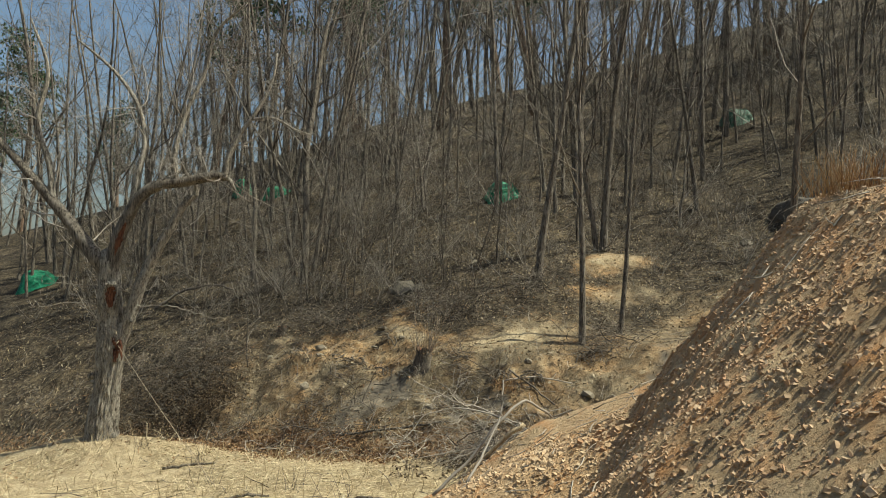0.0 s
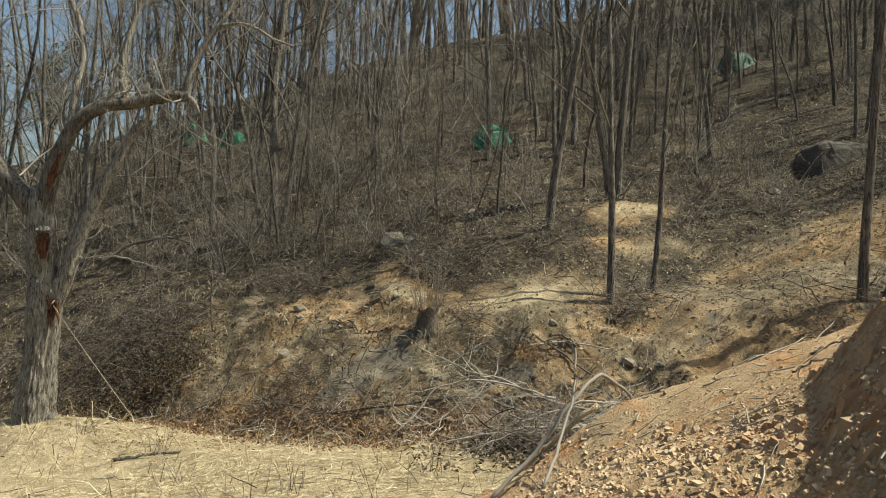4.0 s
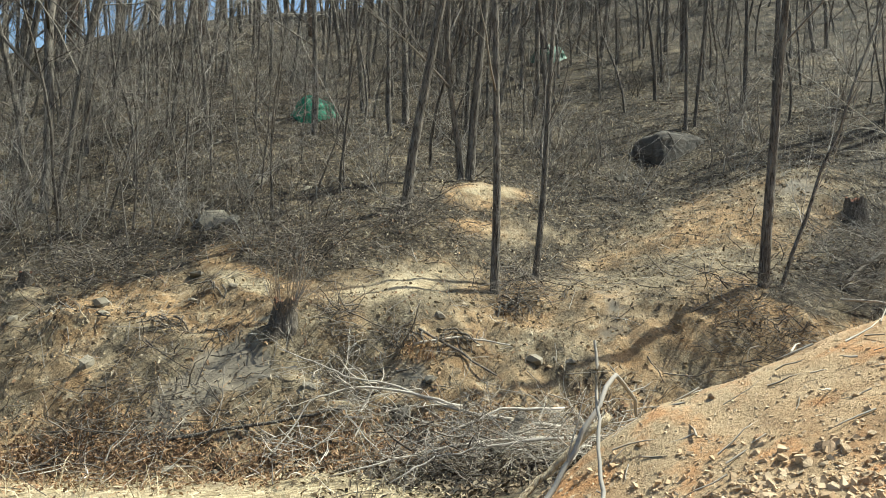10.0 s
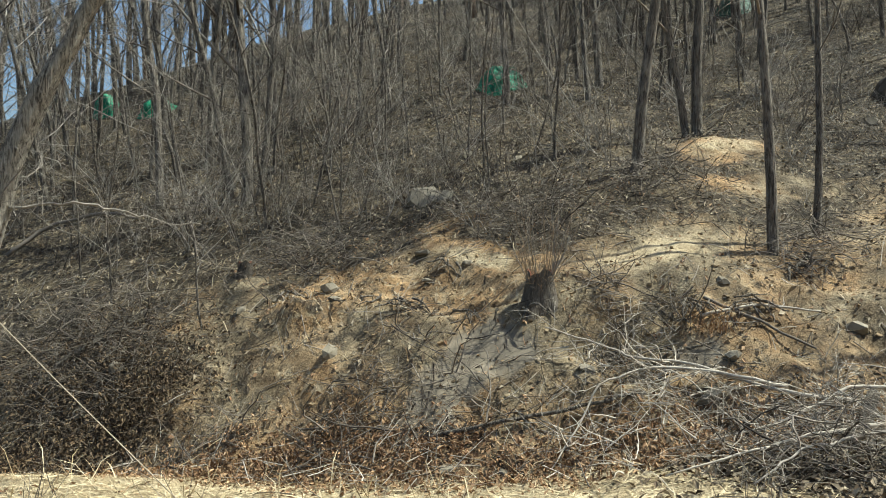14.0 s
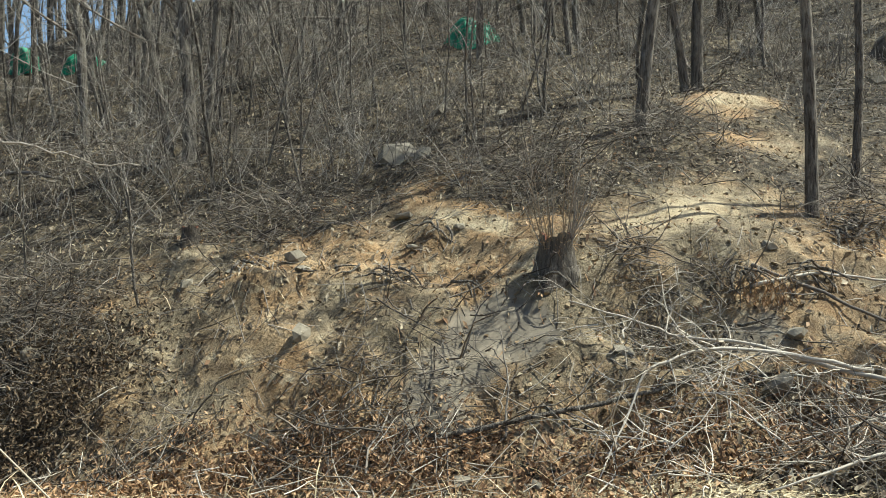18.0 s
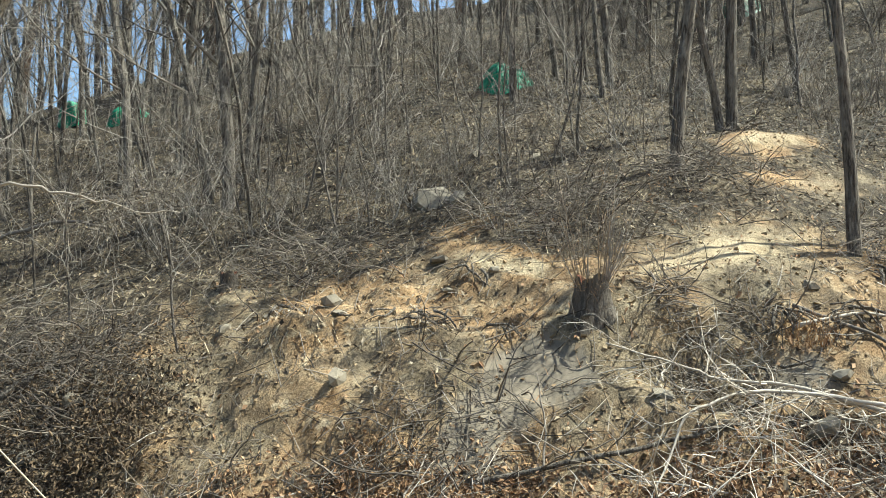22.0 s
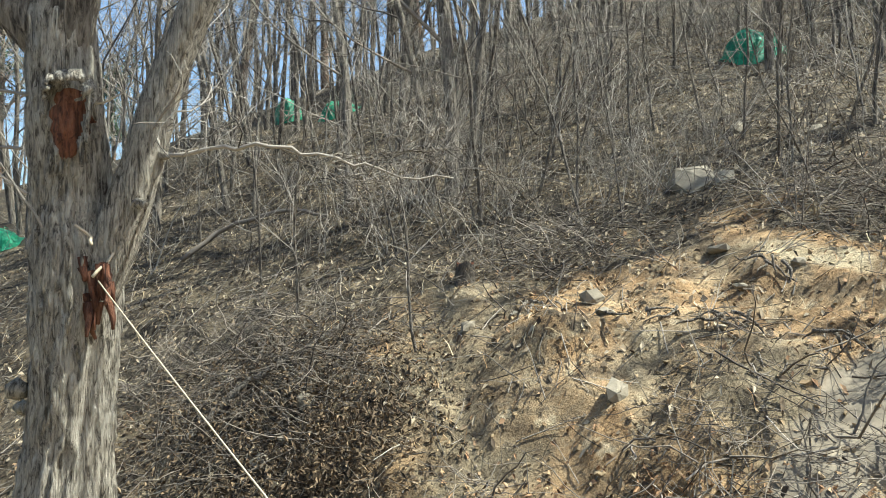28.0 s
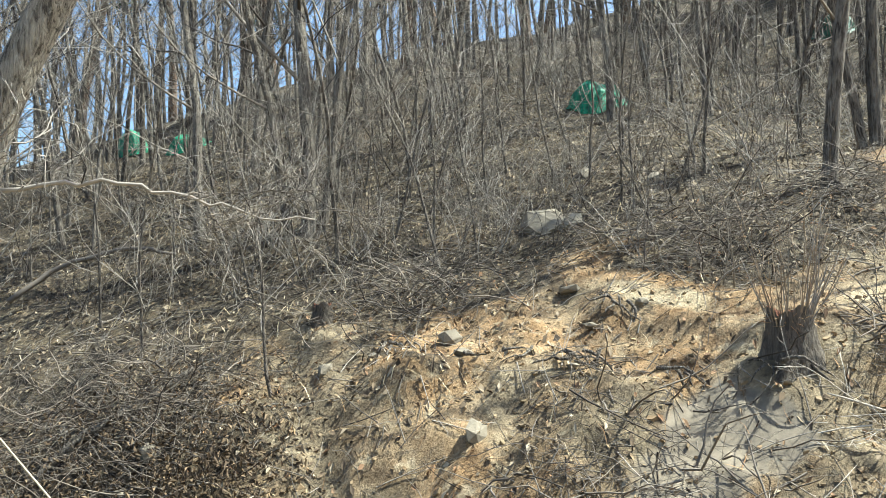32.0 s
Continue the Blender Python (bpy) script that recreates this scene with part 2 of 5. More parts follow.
SHALE = make_stone("shale_stone", (0.35, 0.165, 0.075), (0.38, 0.245, 0.135), (0.42, 0.325, 0.22))
PALE_GRAVEL = make_stone("pale_gravel", (0.55, 0.50, 0.41), (0.68, 0.635, 0.55), (0.78, 0.745, 0.67))
GREY_ROCK = make_stone("grey_rock", (0.14, 0.12, 0.088), (0.22, 0.19, 0.14), (0.30, 0.265, 0.20))
TARP = make_tarp("green_tarpaulin", (0.006, 0.078, 0.042), (0.018, 0.26, 0.125))
TARP_FADED = make_tarp("faded_green_tarpaulin", (0.020, 0.060, 0.038), (0.045, 0.14, 0.085), (0.12, 0.15, 0.11))
TARP_DARK = make_tarp("dark_grey_tarpaulin", (0.048, 0.042, 0.033), (0.105, 0.090, 0.070), (0.13, 0.105, 0.075))
SPROUT = make_twig("sprout_brown", (0.13, 0.092, 0.060), (0.40, 0.305, 0.205))
ROPE = Nodes("rope_fibre", 0.9).finish((0.34, 0.285, 0.205, 1))
WOUND = make_bark("bare_red_wood", (0.05, 0.022, 0.014), (0.17, 0.065, 0.034), (0.27, 0.13, 0.075))
MUD_WOOD = make_bark("mud_grey_wood", (0.060, 0.050, 0.040), (0.115, 0.096, 0.074), (0.185, 0.157, 0.122), 0.6, 0.03)
CUT_WOOD = make_bark("cut_wood", (0.30, 0.22, 0.13), (0.52, 0.41, 0.26), (0.66, 0.55, 0.38))


# ---- mesh writing ----
class Bag:
    """Collects vertices and faces of one mesh."""

    def __init__(self):
        self.v, self.f, self.n = [], [], 0

    def put(self, verts, faces):
        self.v.append(np.asarray(verts, float))
        self.f.extend(tuple(i + self.n for i in f) for f in faces)
        self.n += len(verts)

    def tube(self, pts, radii, sides=3, lumps=0.0, rng=None, cap=True):
        pts, radii = np.asarray(pts, float), np.asarray(radii, float)
        m = len(pts)
        way = np.gradient(pts, axis=0)
        way /= np.linalg.norm(way, axis=1)[:, None] + 1e-9
        ref = np.array((0.31, 0.93, 0.2)) if abs(way[0][2]) > 0.7 else np.array((0.1, 0.2, 0.97))
        a = np.cross(way, ref)
        a /= np.linalg.norm(a, axis=1)[:, None] + 1e-9
        b = np.cross(way, a)
        ang = np.arange(sides) * 2 * math.pi / sides
        r = np.repeat(radii[:, None], sides, 1)
        if lumps and rng is not None:
            r = r * (1 + lumps * (rng.random((m, sides)) - 0.5))
        ring = pts[:, None] + r[:, :, None] * (np.cos(ang)[None, :, None] * a[:, None] + np.sin(ang)[None, :, None] * b[:, None])
        if sides == 3:
            verts = np.concatenate([ring[:-1].reshape(-1, 3), pts[-1:]])
            faces = [(i * 3 + j, i * 3 + (j + 1) % 3, (i + 1) * 3 + (j + 1) % 3, (i + 1) * 3 + j) for i in range(m - 2) for j in range(3)]
            faces += [((m - 2) * 3 + j, (m - 2) * 3 + (j + 1) % 3, (m - 1) * 3) for j in range(3)]
            self.put(verts, faces)
            return
        faces = []
        for i in range(m - 1):
            for j in range(sides):
                k = (j + 1) % sides
                faces.append((i * sides + j, i * sides + k, (i + 1) * sides + k, (i + 1) * sides + j))
        if cap and sides > 3:
            faces.append(tuple(range(sides - 1, -1, -1)))
            faces.append(tuple((m - 1) * sides + j for j in range(sides)))
        self.put(ring.reshape(-1, 3), faces)

    def mesh(self, name, material, smooth=True):
        me = bpy.data.meshes.new(name)
        if isinstance(self.f, np.ndarray):
            v = np.concatenate(self.v)
            me.vertices.add(len(v))
            me.vertices.foreach_set("co", v.ravel())
            me.loops.add(self.f.size)
            me.loops.foreach_set("vertex_index", self.f.ravel().astype(np.int32))
            me.polygons.add(len(self.f))
            me.polygons.foreach_set("loop_start", np.arange(0, self.f.size, self.f.shape[1], dtype=np.int32))
            me.update(calc_edges=True)
        else:
            me.from_pydata(np.concatenate(self.v).tolist(), [], self.f)
        me.materials.append(material)
        me.polygons.foreach_set("use_smooth", np.full(len(me.polygons), smooth))
        me.update()
        return me


def part(name, bag, material, parent, label="", smooth=True):
    """Links a bag (or a ready mesh) as one mesh object under a thing."""
    ob = new(name, bag.mesh(name, material, smooth) if isinstance(bag, Bag) else bag)
    ob.parent = parent
    return tagged(ob, label) if label else ob


def thing(name, label, category, group="", place=None, kind=""):
    e = new(name)
    e.empty_display_size = 0.2
    if place is not None:
        e.matrix_basis = place
    return tagged(e, label, category, group, kind)


def solid(name, bag, material, label, category, group="", kind="", smooth=True, place=None):
    ob = new(name, bag.mesh(name, material, smooth))
    if place is not None:
        ob.matrix_basis = place
    return tagged(ob, label, category, group, kind)


def unit(v):
    v = np.asarray(v, float)
    return v / (np.linalg.norm(v) + 1e-9)


def limb(rng, p, d, length, r, wander, lift, n, thin=0.35):
    pts, d, p = [np.array(p, float)], unit(d), np.array(p, float)
    for i in range(n):
        d = unit(d + wander * rng.normal(0, 1, 3) + np.array((0, 0, lift / n)))
        p = p + d * length / n
        pts.append(p)
    return np.array(pts), np.linspace(r, r * thin, n + 1)


def spread(rng, out, pts, radii, level, kids, low, angle, ratio, wander, lift, shape=0.6, segs=2, stout=0.55):
    """Sets side branches on a limb, and theirs in turn."""
    if level >= len(kids):
        return
    total = np.linalg.norm(pts[-1] - pts[0])
    for j in range(kids[level]):
        u = low + (1 - low) * (j + rng.random()) / kids[level]
        at = u * (len(pts) - 1)
        i = min(int(at), len(pts) - 2)
        p = pts[i] + (pts[i + 1] - pts[i]) * (at - i)
        r = np.interp(at, range(len(radii)), radii)
        d = unit(pts[i + 1] - pts[i])
        side = unit(np.cross(d, rng.normal(0, 1, 3)))
        a = math.radians(angle * (0.7 + 0.6 * rng.random()))
        way = d * math.cos(a) + side * math.sin(a)
        length = total * ratio * (0.55 + 0.7 * rng.random()) * (1.15 - shape * u)
        q, w = limb(rng, p, way, length, max(r * stout, 0.0022), wander, lift, 2 + segs if level == 0 else segs)
        out.append((q, w))
        spread(rng, out, q, w, level + 1, kids, 0.2, angle * 1.05, 0.5, wander * 1.1, lift * 0.6, 0.35, segs)


def twig_bag(branches, near=False, floor=0.0):
    bag = Bag()
    for q, w in branches:
        w = np.maximum(w, floor)
        bag.tube(q, w, 5 if w[0] > 0.018 or near and w[0] > 0.01 else 3)
    return bag


def rock_points(rng, size, flat=0.7, cuts=5):
    """An angular stone: a block of 14 points, cut by a few planes."""
    base = []
    for sx in (-1, 1):
        for sy in (-1, 1):
            for sz in (-1, 1):
                base.append((sx * 0.62, sy * 0.62, sz * 0.62))
    base += [(1, 0, 0), (-1, 0, 0), (0, 1, 0), (0, -1, 0), (0, 0, 1), (0, 0, -1)]
    v = np.array(base) * (1 + rng.uniform(-0.28, 0.28, (14, 3)))
    for _ in range(cuts):
        k = unit(rng.normal(0, 1, 3))
        over = np.maximum(v @ k - rng.uniform(0.45, 0.8), 0)
        v = v - over[:, None] * k
    return v * np.array((1, rng.uniform(0.6, 0.95), flat * rng.uniform(0.6, 1.1))) * size


ROCK_FACES = []
for _axis, _cap in ((0, (9, 8)), (1, (11, 10)), (2, (13, 12))):
    for _side in (0, 1):
        _quad = [i for i in range(8) if (i >> (2 - _axis)) & 1 == _side]
        _ring = [_quad[0], _quad[1], _quad[3], _quad[2]]
        for _i in range(4):
            _a, _b = _ring[_i], _ring[(_i + 1) % 4]
            _tri = (_cap[_side], _a, _b)
            ROCK_FACES.append(_tri if (_axis + _side) % 2 == 1 else _tri[::-1])


BLOCK_FACES = [(0, 1, 3, 2), (4, 6, 7, 5), (0, 4, 5, 1), (2, 3, 7, 6), (0, 2, 6, 4), (1, 5, 7, 3)]


def block_points(rng, flat=0.7):
    """A small angular chip of eight points."""
    v = np.array([(sx, sy, sz) for sx in (-1, 1) for sy in (-1, 1) for sz in (-1, 1)], float)
    v = v * (1 + rng.uniform(-0.5, 0.25, (8, 3))) * np.array((0.8, rng.uniform(0.4, 0.75), flat * rng.uniform(0.4, 0.9)))
    return v


def turned(rng, v, tilt=0.5):
    m = np.array(Euler((rng.normal(0, tilt), rng.normal(0, tilt), rng.uniform(0, 6.28))).to_matrix())
    return v @ m.T


# ---- the lie of the land ----
def smax(a, b, k):
    """A smooth maximum of two heights, blended over k metres."""
    h = np.clip(0.5 + 0.5 * (a - b) / k, 0, 1)
    return b + (a - b) * h + k * h * (1 - h)


def smin(a, b, k):
    return -smax(-a, -b, k)


def lattice(ix, iy, seed):
    n = (ix * 374761393 + iy * 668265263 + seed * 974711) & 0x7FFFFFFF
    n = ((n ^ (n >> 13)) * 1274126177) & 0x7FFFFFFF
    n = ((n ^ (n >> 16)) * 1103515245) & 0x7FFFFFFF
    return (n & 0xFFFF) / 32767.5 - 1


def rough(x, y, size, seed=0):
    """Smooth value noise from -1 to 1 with cells of that size."""
    u, v = np.asarray(x, float) / size, np.asarray(y, float) / size
    iu, iv = np.floor(u).astype(np.int64), np.floor(v).astype(np.int64)
    fu, fv = u - iu, v - iv
    fu, fv = fu * fu * (3 - 2 * fu), fv * fv * (3 - 2 * fv)
    top = lattice(iu, iv, seed) * (1 - fu) + lattice(iu + 1, iv, seed) * fu
    low = lattice(iu, iv + 1, seed) * (1 - fu) + lattice(iu + 1, iv + 1, seed) * fu
    return top * (1 - fv) + low * fv


def step(v, a, b):
    s = np.clip((v - a) / (b - a), 0, 1)
    return s * s * (3 - 2 * s)


def bump(x, y, cx, cy, rx, ry, turn=0.0):
    c, s = math.cos(math.radians(turn)), math.sin(math.radians(turn))
    u, v = (x - cx) * c + (y - cy) * s, (y - cy) * c - (x - cx) * s
    return np.exp(-(u / rx) ** 2 - (v / ry) ** 2)


# the upper edge of the eroded bank, from the thicket on the west to the gully on the east
EDGE_X, EDGE_Y = [-30, -9, -4, -3.1, -2.2, -1.2, -0.7, -0.2, 1.0, 2.2, 3.2, 5.0, 30], [22, 18.0, 15.7, 15.1, 14.85, 14.5, 13.7, 12.75, 12.4, 12.6, 12.2, 11.0, 6.0]


def near_side(x, y):
    """The sandy strip that is walked on, with its straw-covered berm."""
    z = 0.05 - 0.095 * y + 0.08 * np.clip(x, -14, 6)
    z = z + 0.30 * bump(x, y, -5.4, 12.2, 2.4, 1.1, -8) + 0.10 * bump(x, y, -2.2, 10.3, 1.6, 0.7, -10)
    z = z + 0.07 * bump(x, y, -0.75, 7.4, 0.5, 0.4) + 0.20 * bump(x, y, -4.9, 11.6, 1.5, 0.8)
    return z + 0.05 * rough(x, y, 1.3, 3) + 0.02 * rough(x, y, 0.4, 4) + 0.008 * rough(x, y, 0.15, 14)


def clay_at(x, y):
    """Where the bank is worn down to smooth grey clay."""
    c = 1.5 * bump(x, y, -1.22, 12.22, 0.62, 0.26, 38) + 0.9 * bump(x, y, -0.75, 12.35, 0.25, 0.3, 30)
    c = c + 0.8 * bump(x, y, 0.75, 11.75, 0.35, 0.25, 20) + 0.6 * bump(x, y, 3.4, 12.2, 0.4, 1.0, -30) + 0.7 * bump(x, y, 7.4, 13.6, 0.9, 0.4, 10)
    return np.clip(c * (1 + 0.5 * rough(x, y, 0.3, 62) + 0.3 * rough(x, y, 0.1, 63)), 0, 1)


def far_side(x, y):
    """The wooded hill beyond the ditch, cut off below by the bank."""
    edge = np.interp(x, EDGE_X, EDGE_Y)
    z = 1.48 + 0.2 * np.clip(x - 1.7, -20, 0) + 0.1 * np.clip(x - 1.7, 0, 40) + 0.2 * np.clip(x - 6.5, 0, 30) + 0.42 * (y - 15.05) - 0.09 * np.clip(-x, 0, 12)
    low = edge - y
    z = z - (0.09 + 0.20 * step(x, -0.8, 0.4)) * smax(low, 0 * low, 0.25) - 0.10 * step(low, -0.15, 0.35)
    z = z + 0.10 * bump(x, y, 1.0, 12.7, 1.4, 0.6, 8) + 0.20 * bump(x, y, 0.0, 12.45, 0.9, 0.5) + 0.20 * bump(x, y, -2.8, 14.0, 1.4, 0.9) + 0.15 * bump(x, y, 0.5, 11.4, 0.7, 0.5)
    z = z + 0.55 * bump(x, y, 7.6, 13.7, 1.6, 1.0, 10) + 0.14 * bump(x, y, 3.0, 15.6, 0.9, 0.5, 10)
    z = z - 0.12 * bump(x, y, 3.6, 12.9, 0.7, 2.0, 25) + 0.36 * bump(x, y, 5.0, 11.2, 2.6, 1.6)
    z = z - 0.27 * bump(x, y, 2.1, 13.1, 1.0, 1.0) - 0.32 * bump(x, y, 4.1, 13.7, 1.1, 1.0) - 0.16 * bump(x, y, -1.3, 16.6, 1.6, 0.9)
    z = z + 0.30 * bump(x, y, -1.55, 12.5, 0.75, 0.9) + 0.20 * bump(x, y, -2.5, 13.5, 0.8, 0.7) + 0.05 * bump(x, y, -0.25, 12.85, 0.5, 0.35) - 0.30 * bump(x, y, 0.1, 12.15, 0.5, 0.33)
    steep = step(low, -0.2, 0.4) * (1 - step(low, 2.2, 3.2))
    rill = 1 - 2 * np.abs(rough(x + 0.45 * y, 0.45 * y - 0.2 * x, 0.42, 8))
    z = z + steep * (0.05 * rill + 0.06 * rough(x + 0.3 * y, y, 0.8, 12) + 0.055 * rough(x, y, 0.24, 9) + 0.035 * rough(x, y, 0.11, 13)) * (1 - 0.8 * clay_at(x, y))
    z = z + steep * 0.07 * (np.abs(rough(x - 0.4 * y, y, 0.55, 15)) - 0.3) - 0.05 * clay_at(x, y)
    z = z + 0.10 * rough(x, y, 2.1, 5) + 0.04 * rough(x, y, 0.6, 6) + 0.025 * rough(x, y, 0.2, 7)
    return smin(z, 6.4 + 0.38 * np.clip(x + 8, -14, 40) + 0.02 * y + 0.6 * rough(x, y, 9, 11), 2.5)


def heap(x, y):
    """The spoil heap: a scree fan, and the steep cut face that rises from it."""
    fan = -0.015 + 0.5 * (x - 0.66) - 0.22 * (np.clip(y, 4.5, 40) - 6.42)
    behind = (x - 1.29) * 0.25 + (y - 8.1) * 0.92
    fan = fan - 0.55 * smax(6.15 - y, 0 * y, 0.3)
    fan = fan - 0.68 * smax(behind, 0 * behind, 0.15)
    fan = fan + 0.22 * bump(x, y, 0.95, 8.2, 0.5, 0.5) + 0.12 * bump(x, y, 1.6, 7.7, 0.7, 0.5) + 0.03 * rough(x, y, 0.5, 21) + 0.02 * rough(x, y, 0.17, 22)
    foot = 1.46 - 0.4 * smin(smax(6.1 - y, 0 * y, 0.2), 2.1 + 0 * y, 0.2) * step(y, 1.2, 3.0) + 0.10 * rough(x, y, 0.9, 23)
    side = 0.25 + 1.80 / (2.53 - foot) * (x - foot) + 0.05 * rough(y, x, 0.6, 24) + 0.03 * rough(y * 2.0, x, 0.3, 25) + 0.02 * rough(y, x, 0.12, 28)
    end = 0.28 + 2.0 * (6.44 - y + 0.12 * rough(x, y, 0.4, 26)) + 0.25 * (x - 1.2)
    top = 2.08 + 0.10 * (x - 2.6) + 0.07 * rough(x, y, 0.7, 27)
    cut = smin(smin(side, end, 0.15), top, 0.25)
    both = smax(fan, cut, 0.06)
    return both - 3.0 * step(-y, 1.5, 5.0) - 0.5 * np.clip(x - 5.5, 0, 30)


def height(x, y):
    x, y = np.asarray(x, float), np.asarray(y, float)
    z = smax(near_side(x, y), far_side(x, y), 0.12)
    return smax(z, heap(x, y), 0.08)


def ground(x, y):
    return float(height(x, y))


# ---- the ground: one sheet from the walker's feet to the horizon ----
def spaced(lo, hi, fine, out_lo, out_hi):
    mid = list(np.arange(lo, hi, fine))
    left, right, s = [lo], [mid[-1]], fine
    while left[-1] > out_lo:
        s *= 1.16
        left.append(left[-1] - s)
    s = fine
    while right[-1] < out_hi:
        s *= 1.16
        right.append(right[-1] + s)
    return np.array(left[:0:-1] + mid + right[1:])


def soils(x, y):
    """Shares of sand, bare earth and red spoil at each place; the rest is leaf litter."""
    a, b, c = near_side(x, y), far_side(x, y), heap(x, y)
    spoil = step(c - np.maximum(a, b), -0.06, 0.05)
    near = step(a - b, -0.02, 0.12)
    edge = np.interp(x, EDGE_X, EDGE_Y)
    low = edge - y
    face = step(low, -0.1, 0.15) * step(x, -4.5, -3.5) * (1 - near) * np.clip(0.88 + 0.5 * rough(x, y, 0.6, 60) + 0.4 * rough(x, y, 0.22, 61), 0.1, 1)
    nose = bump(x, y, 0.8, 12.75, 1.7, 0.6, 4) * 1.2 + bump(x, y, 1.1, 13.3, 1.1, 0.55, 12) + bump(x, y, -0.6, 13.95, 0.9, 0.35, -53) + bump(x, y, 3.2, 15.45, 1.0, 0.45, 12) + bump(x, y, 3.0, 14.5, 1.1, 0.3, 5) * 0.8
    gully = bump(x, y, 3.8, 12.0, 1.2, 2.2, -38) + bump(x, y, 6.6, 13.6, 2.4, 1.0, 20) * 1.0 + bump(x, y, 5.0, 13.0, 2.0, 1.0, 20) * 0.7
    patches = bump(x, y, -0.6, 15.0, 0.6, 0.35) * 0.7 + bump(x, y, -1.8, 16.5, 0.5, 0.5) * 0.5
    bare = np.clip(face * 0.8 + nose + gully + patches, 0, 1) * (1 - spoil)
    sand = near * step(y, -40, -30) * (1 - step(y + 0.35 * x + 1.8 * np.clip(x + 0.8, 0, 3), 10.9, 12.0)) * step(x, -9, -6.5)
    blown = 0.85 * bump(x, y, 1.0, 13.15, 1.05, 0.45, 14) + 0.8 * bump(x, y, -0.6, 13.95, 0.7, 0.20, -53) + 0.6 * bump(x, y, 3.2, 15.45, 0.8, 0.3, 12) + 0.4 * bump(x, y, 3.0, 14.5, 0.9, 0.22, 5)
    return np.clip(sand + blown, 0, 1) * (1 - spoil), bare, spoil


def build_ground():
    xs, ys = spaced(-6.5, 6.0, 0.042, -260, 260), spaced(2.8, 17.0, 0.042, -160, 420)
    gx, gy = np.meshgrid(xs, ys)
    z = height(gx, gy)
    z = z - 0.004 * np.clip(np.hypot(gx, gy - 10) - 60, 0, None) ** 1.3
    nx, ny = len(xs), len(ys)
    me = bpy.data.meshes.new("ground")
    idx = np.arange(nx * ny).reshape(ny, nx)
    quads = np.stack([idx[:-1, :-1], idx[:-1, 1:], idx[1:, 1:], idx[1:, :-1]], -1).reshape(-1, 4)
    me.vertices.add(nx * ny)
    me.vertices.foreach_set("co", np.stack([gx, gy, z], -1).ravel())
    me.loops.add(quads.size)
    me.loops.foreach_set("vertex_index", quads.ravel().astype(np.int32))
    me.polygons.add(len(quads))
    me.polygons.foreach_set("loop_start", np.arange(0, quads.size, 4, dtype=np.int32))
    me.polygons.foreach_set("use_smooth", np.ones(len(quads), bool))
    me.update(calc_edges=True)
    me.validate()
    s, b, r = soils(gx, gy)
    layer = me.color_attributes.new("soil", "FLOAT_COLOR", "POINT")
    layer.data.foreach_set("color", np.stack([s, b, r, clay_at(gx, gy)], -1).ravel())
    me.materials.append(GROUND)
    return tagged(new("ground", me), "wooded hillside with sandy track, eroded bank and red spoil", "ground", kind="structure")


build_ground()


def scatter(rng, count, x0, x1, y0, y1, keep):
    x, y = rng.uniform(x0, x1, count), rng.uniform(y0, y1, count)
    ok = rng.random(count) < keep(x, y)
    return x[ok], y[ok], height(x[ok], y[ok])


def slope_at(x, y, d=0.08):
    return (height(x + d, y) - height(x - d, y)) / (2 * d), (height(x, y + d) - height(x, y - d)) / (2 * d)


def build_leaves(name, label, rng, count, area, keep, size, material):
    """Curled fallen leaves, each of four triangles."""
    x, y, z = scatter(rng, count, *area, keep)
    sx, sy = slope_at(x, y)
    m = len(x)
    a, s = rng.uniform(0, 6.28, m), size * rng.uniform(0.5, 1.3, m)
    u = np.stack([np.cos(a), np.sin(a), sx * np.cos(a) + sy * np.sin(a) + rng.normal(0, 0.55, m)], -1)
    v = np.stack([-np.sin(a), np.cos(a), sy * np.cos(a) - sx * np.sin(a) + rng.normal(0, 0.55, m)], -1)
    c = np.stack([x, y, z + 0.004 + rng.random(m) * 0.016], -1)
    s, w = s[:, None], rng.uniform(0.3, 0.55, m)[:, None]
    curl = np.stack([0 * x, 0 * x, s[:, 0] * rng.uniform(0.1, 0.5, m)], -1)
    pts = np.stack([c - u * s, c - v * s * w + curl, c + u * s, c + v * s * w + curl, c], 1).reshape(-1, 3)
    bag = Bag()
    k = np.arange(m)[:, None] * 5
    bag.v, bag.n = [pts], len(pts)
    bag.f = np.concatenate([k + np.array(t) for t in ((0, 1, 4), (1, 2, 4), (2, 3, 4), (3, 0, 4))])
    return solid(name, bag, material, label, "leaf litter", kind="stuff", smooth=False)


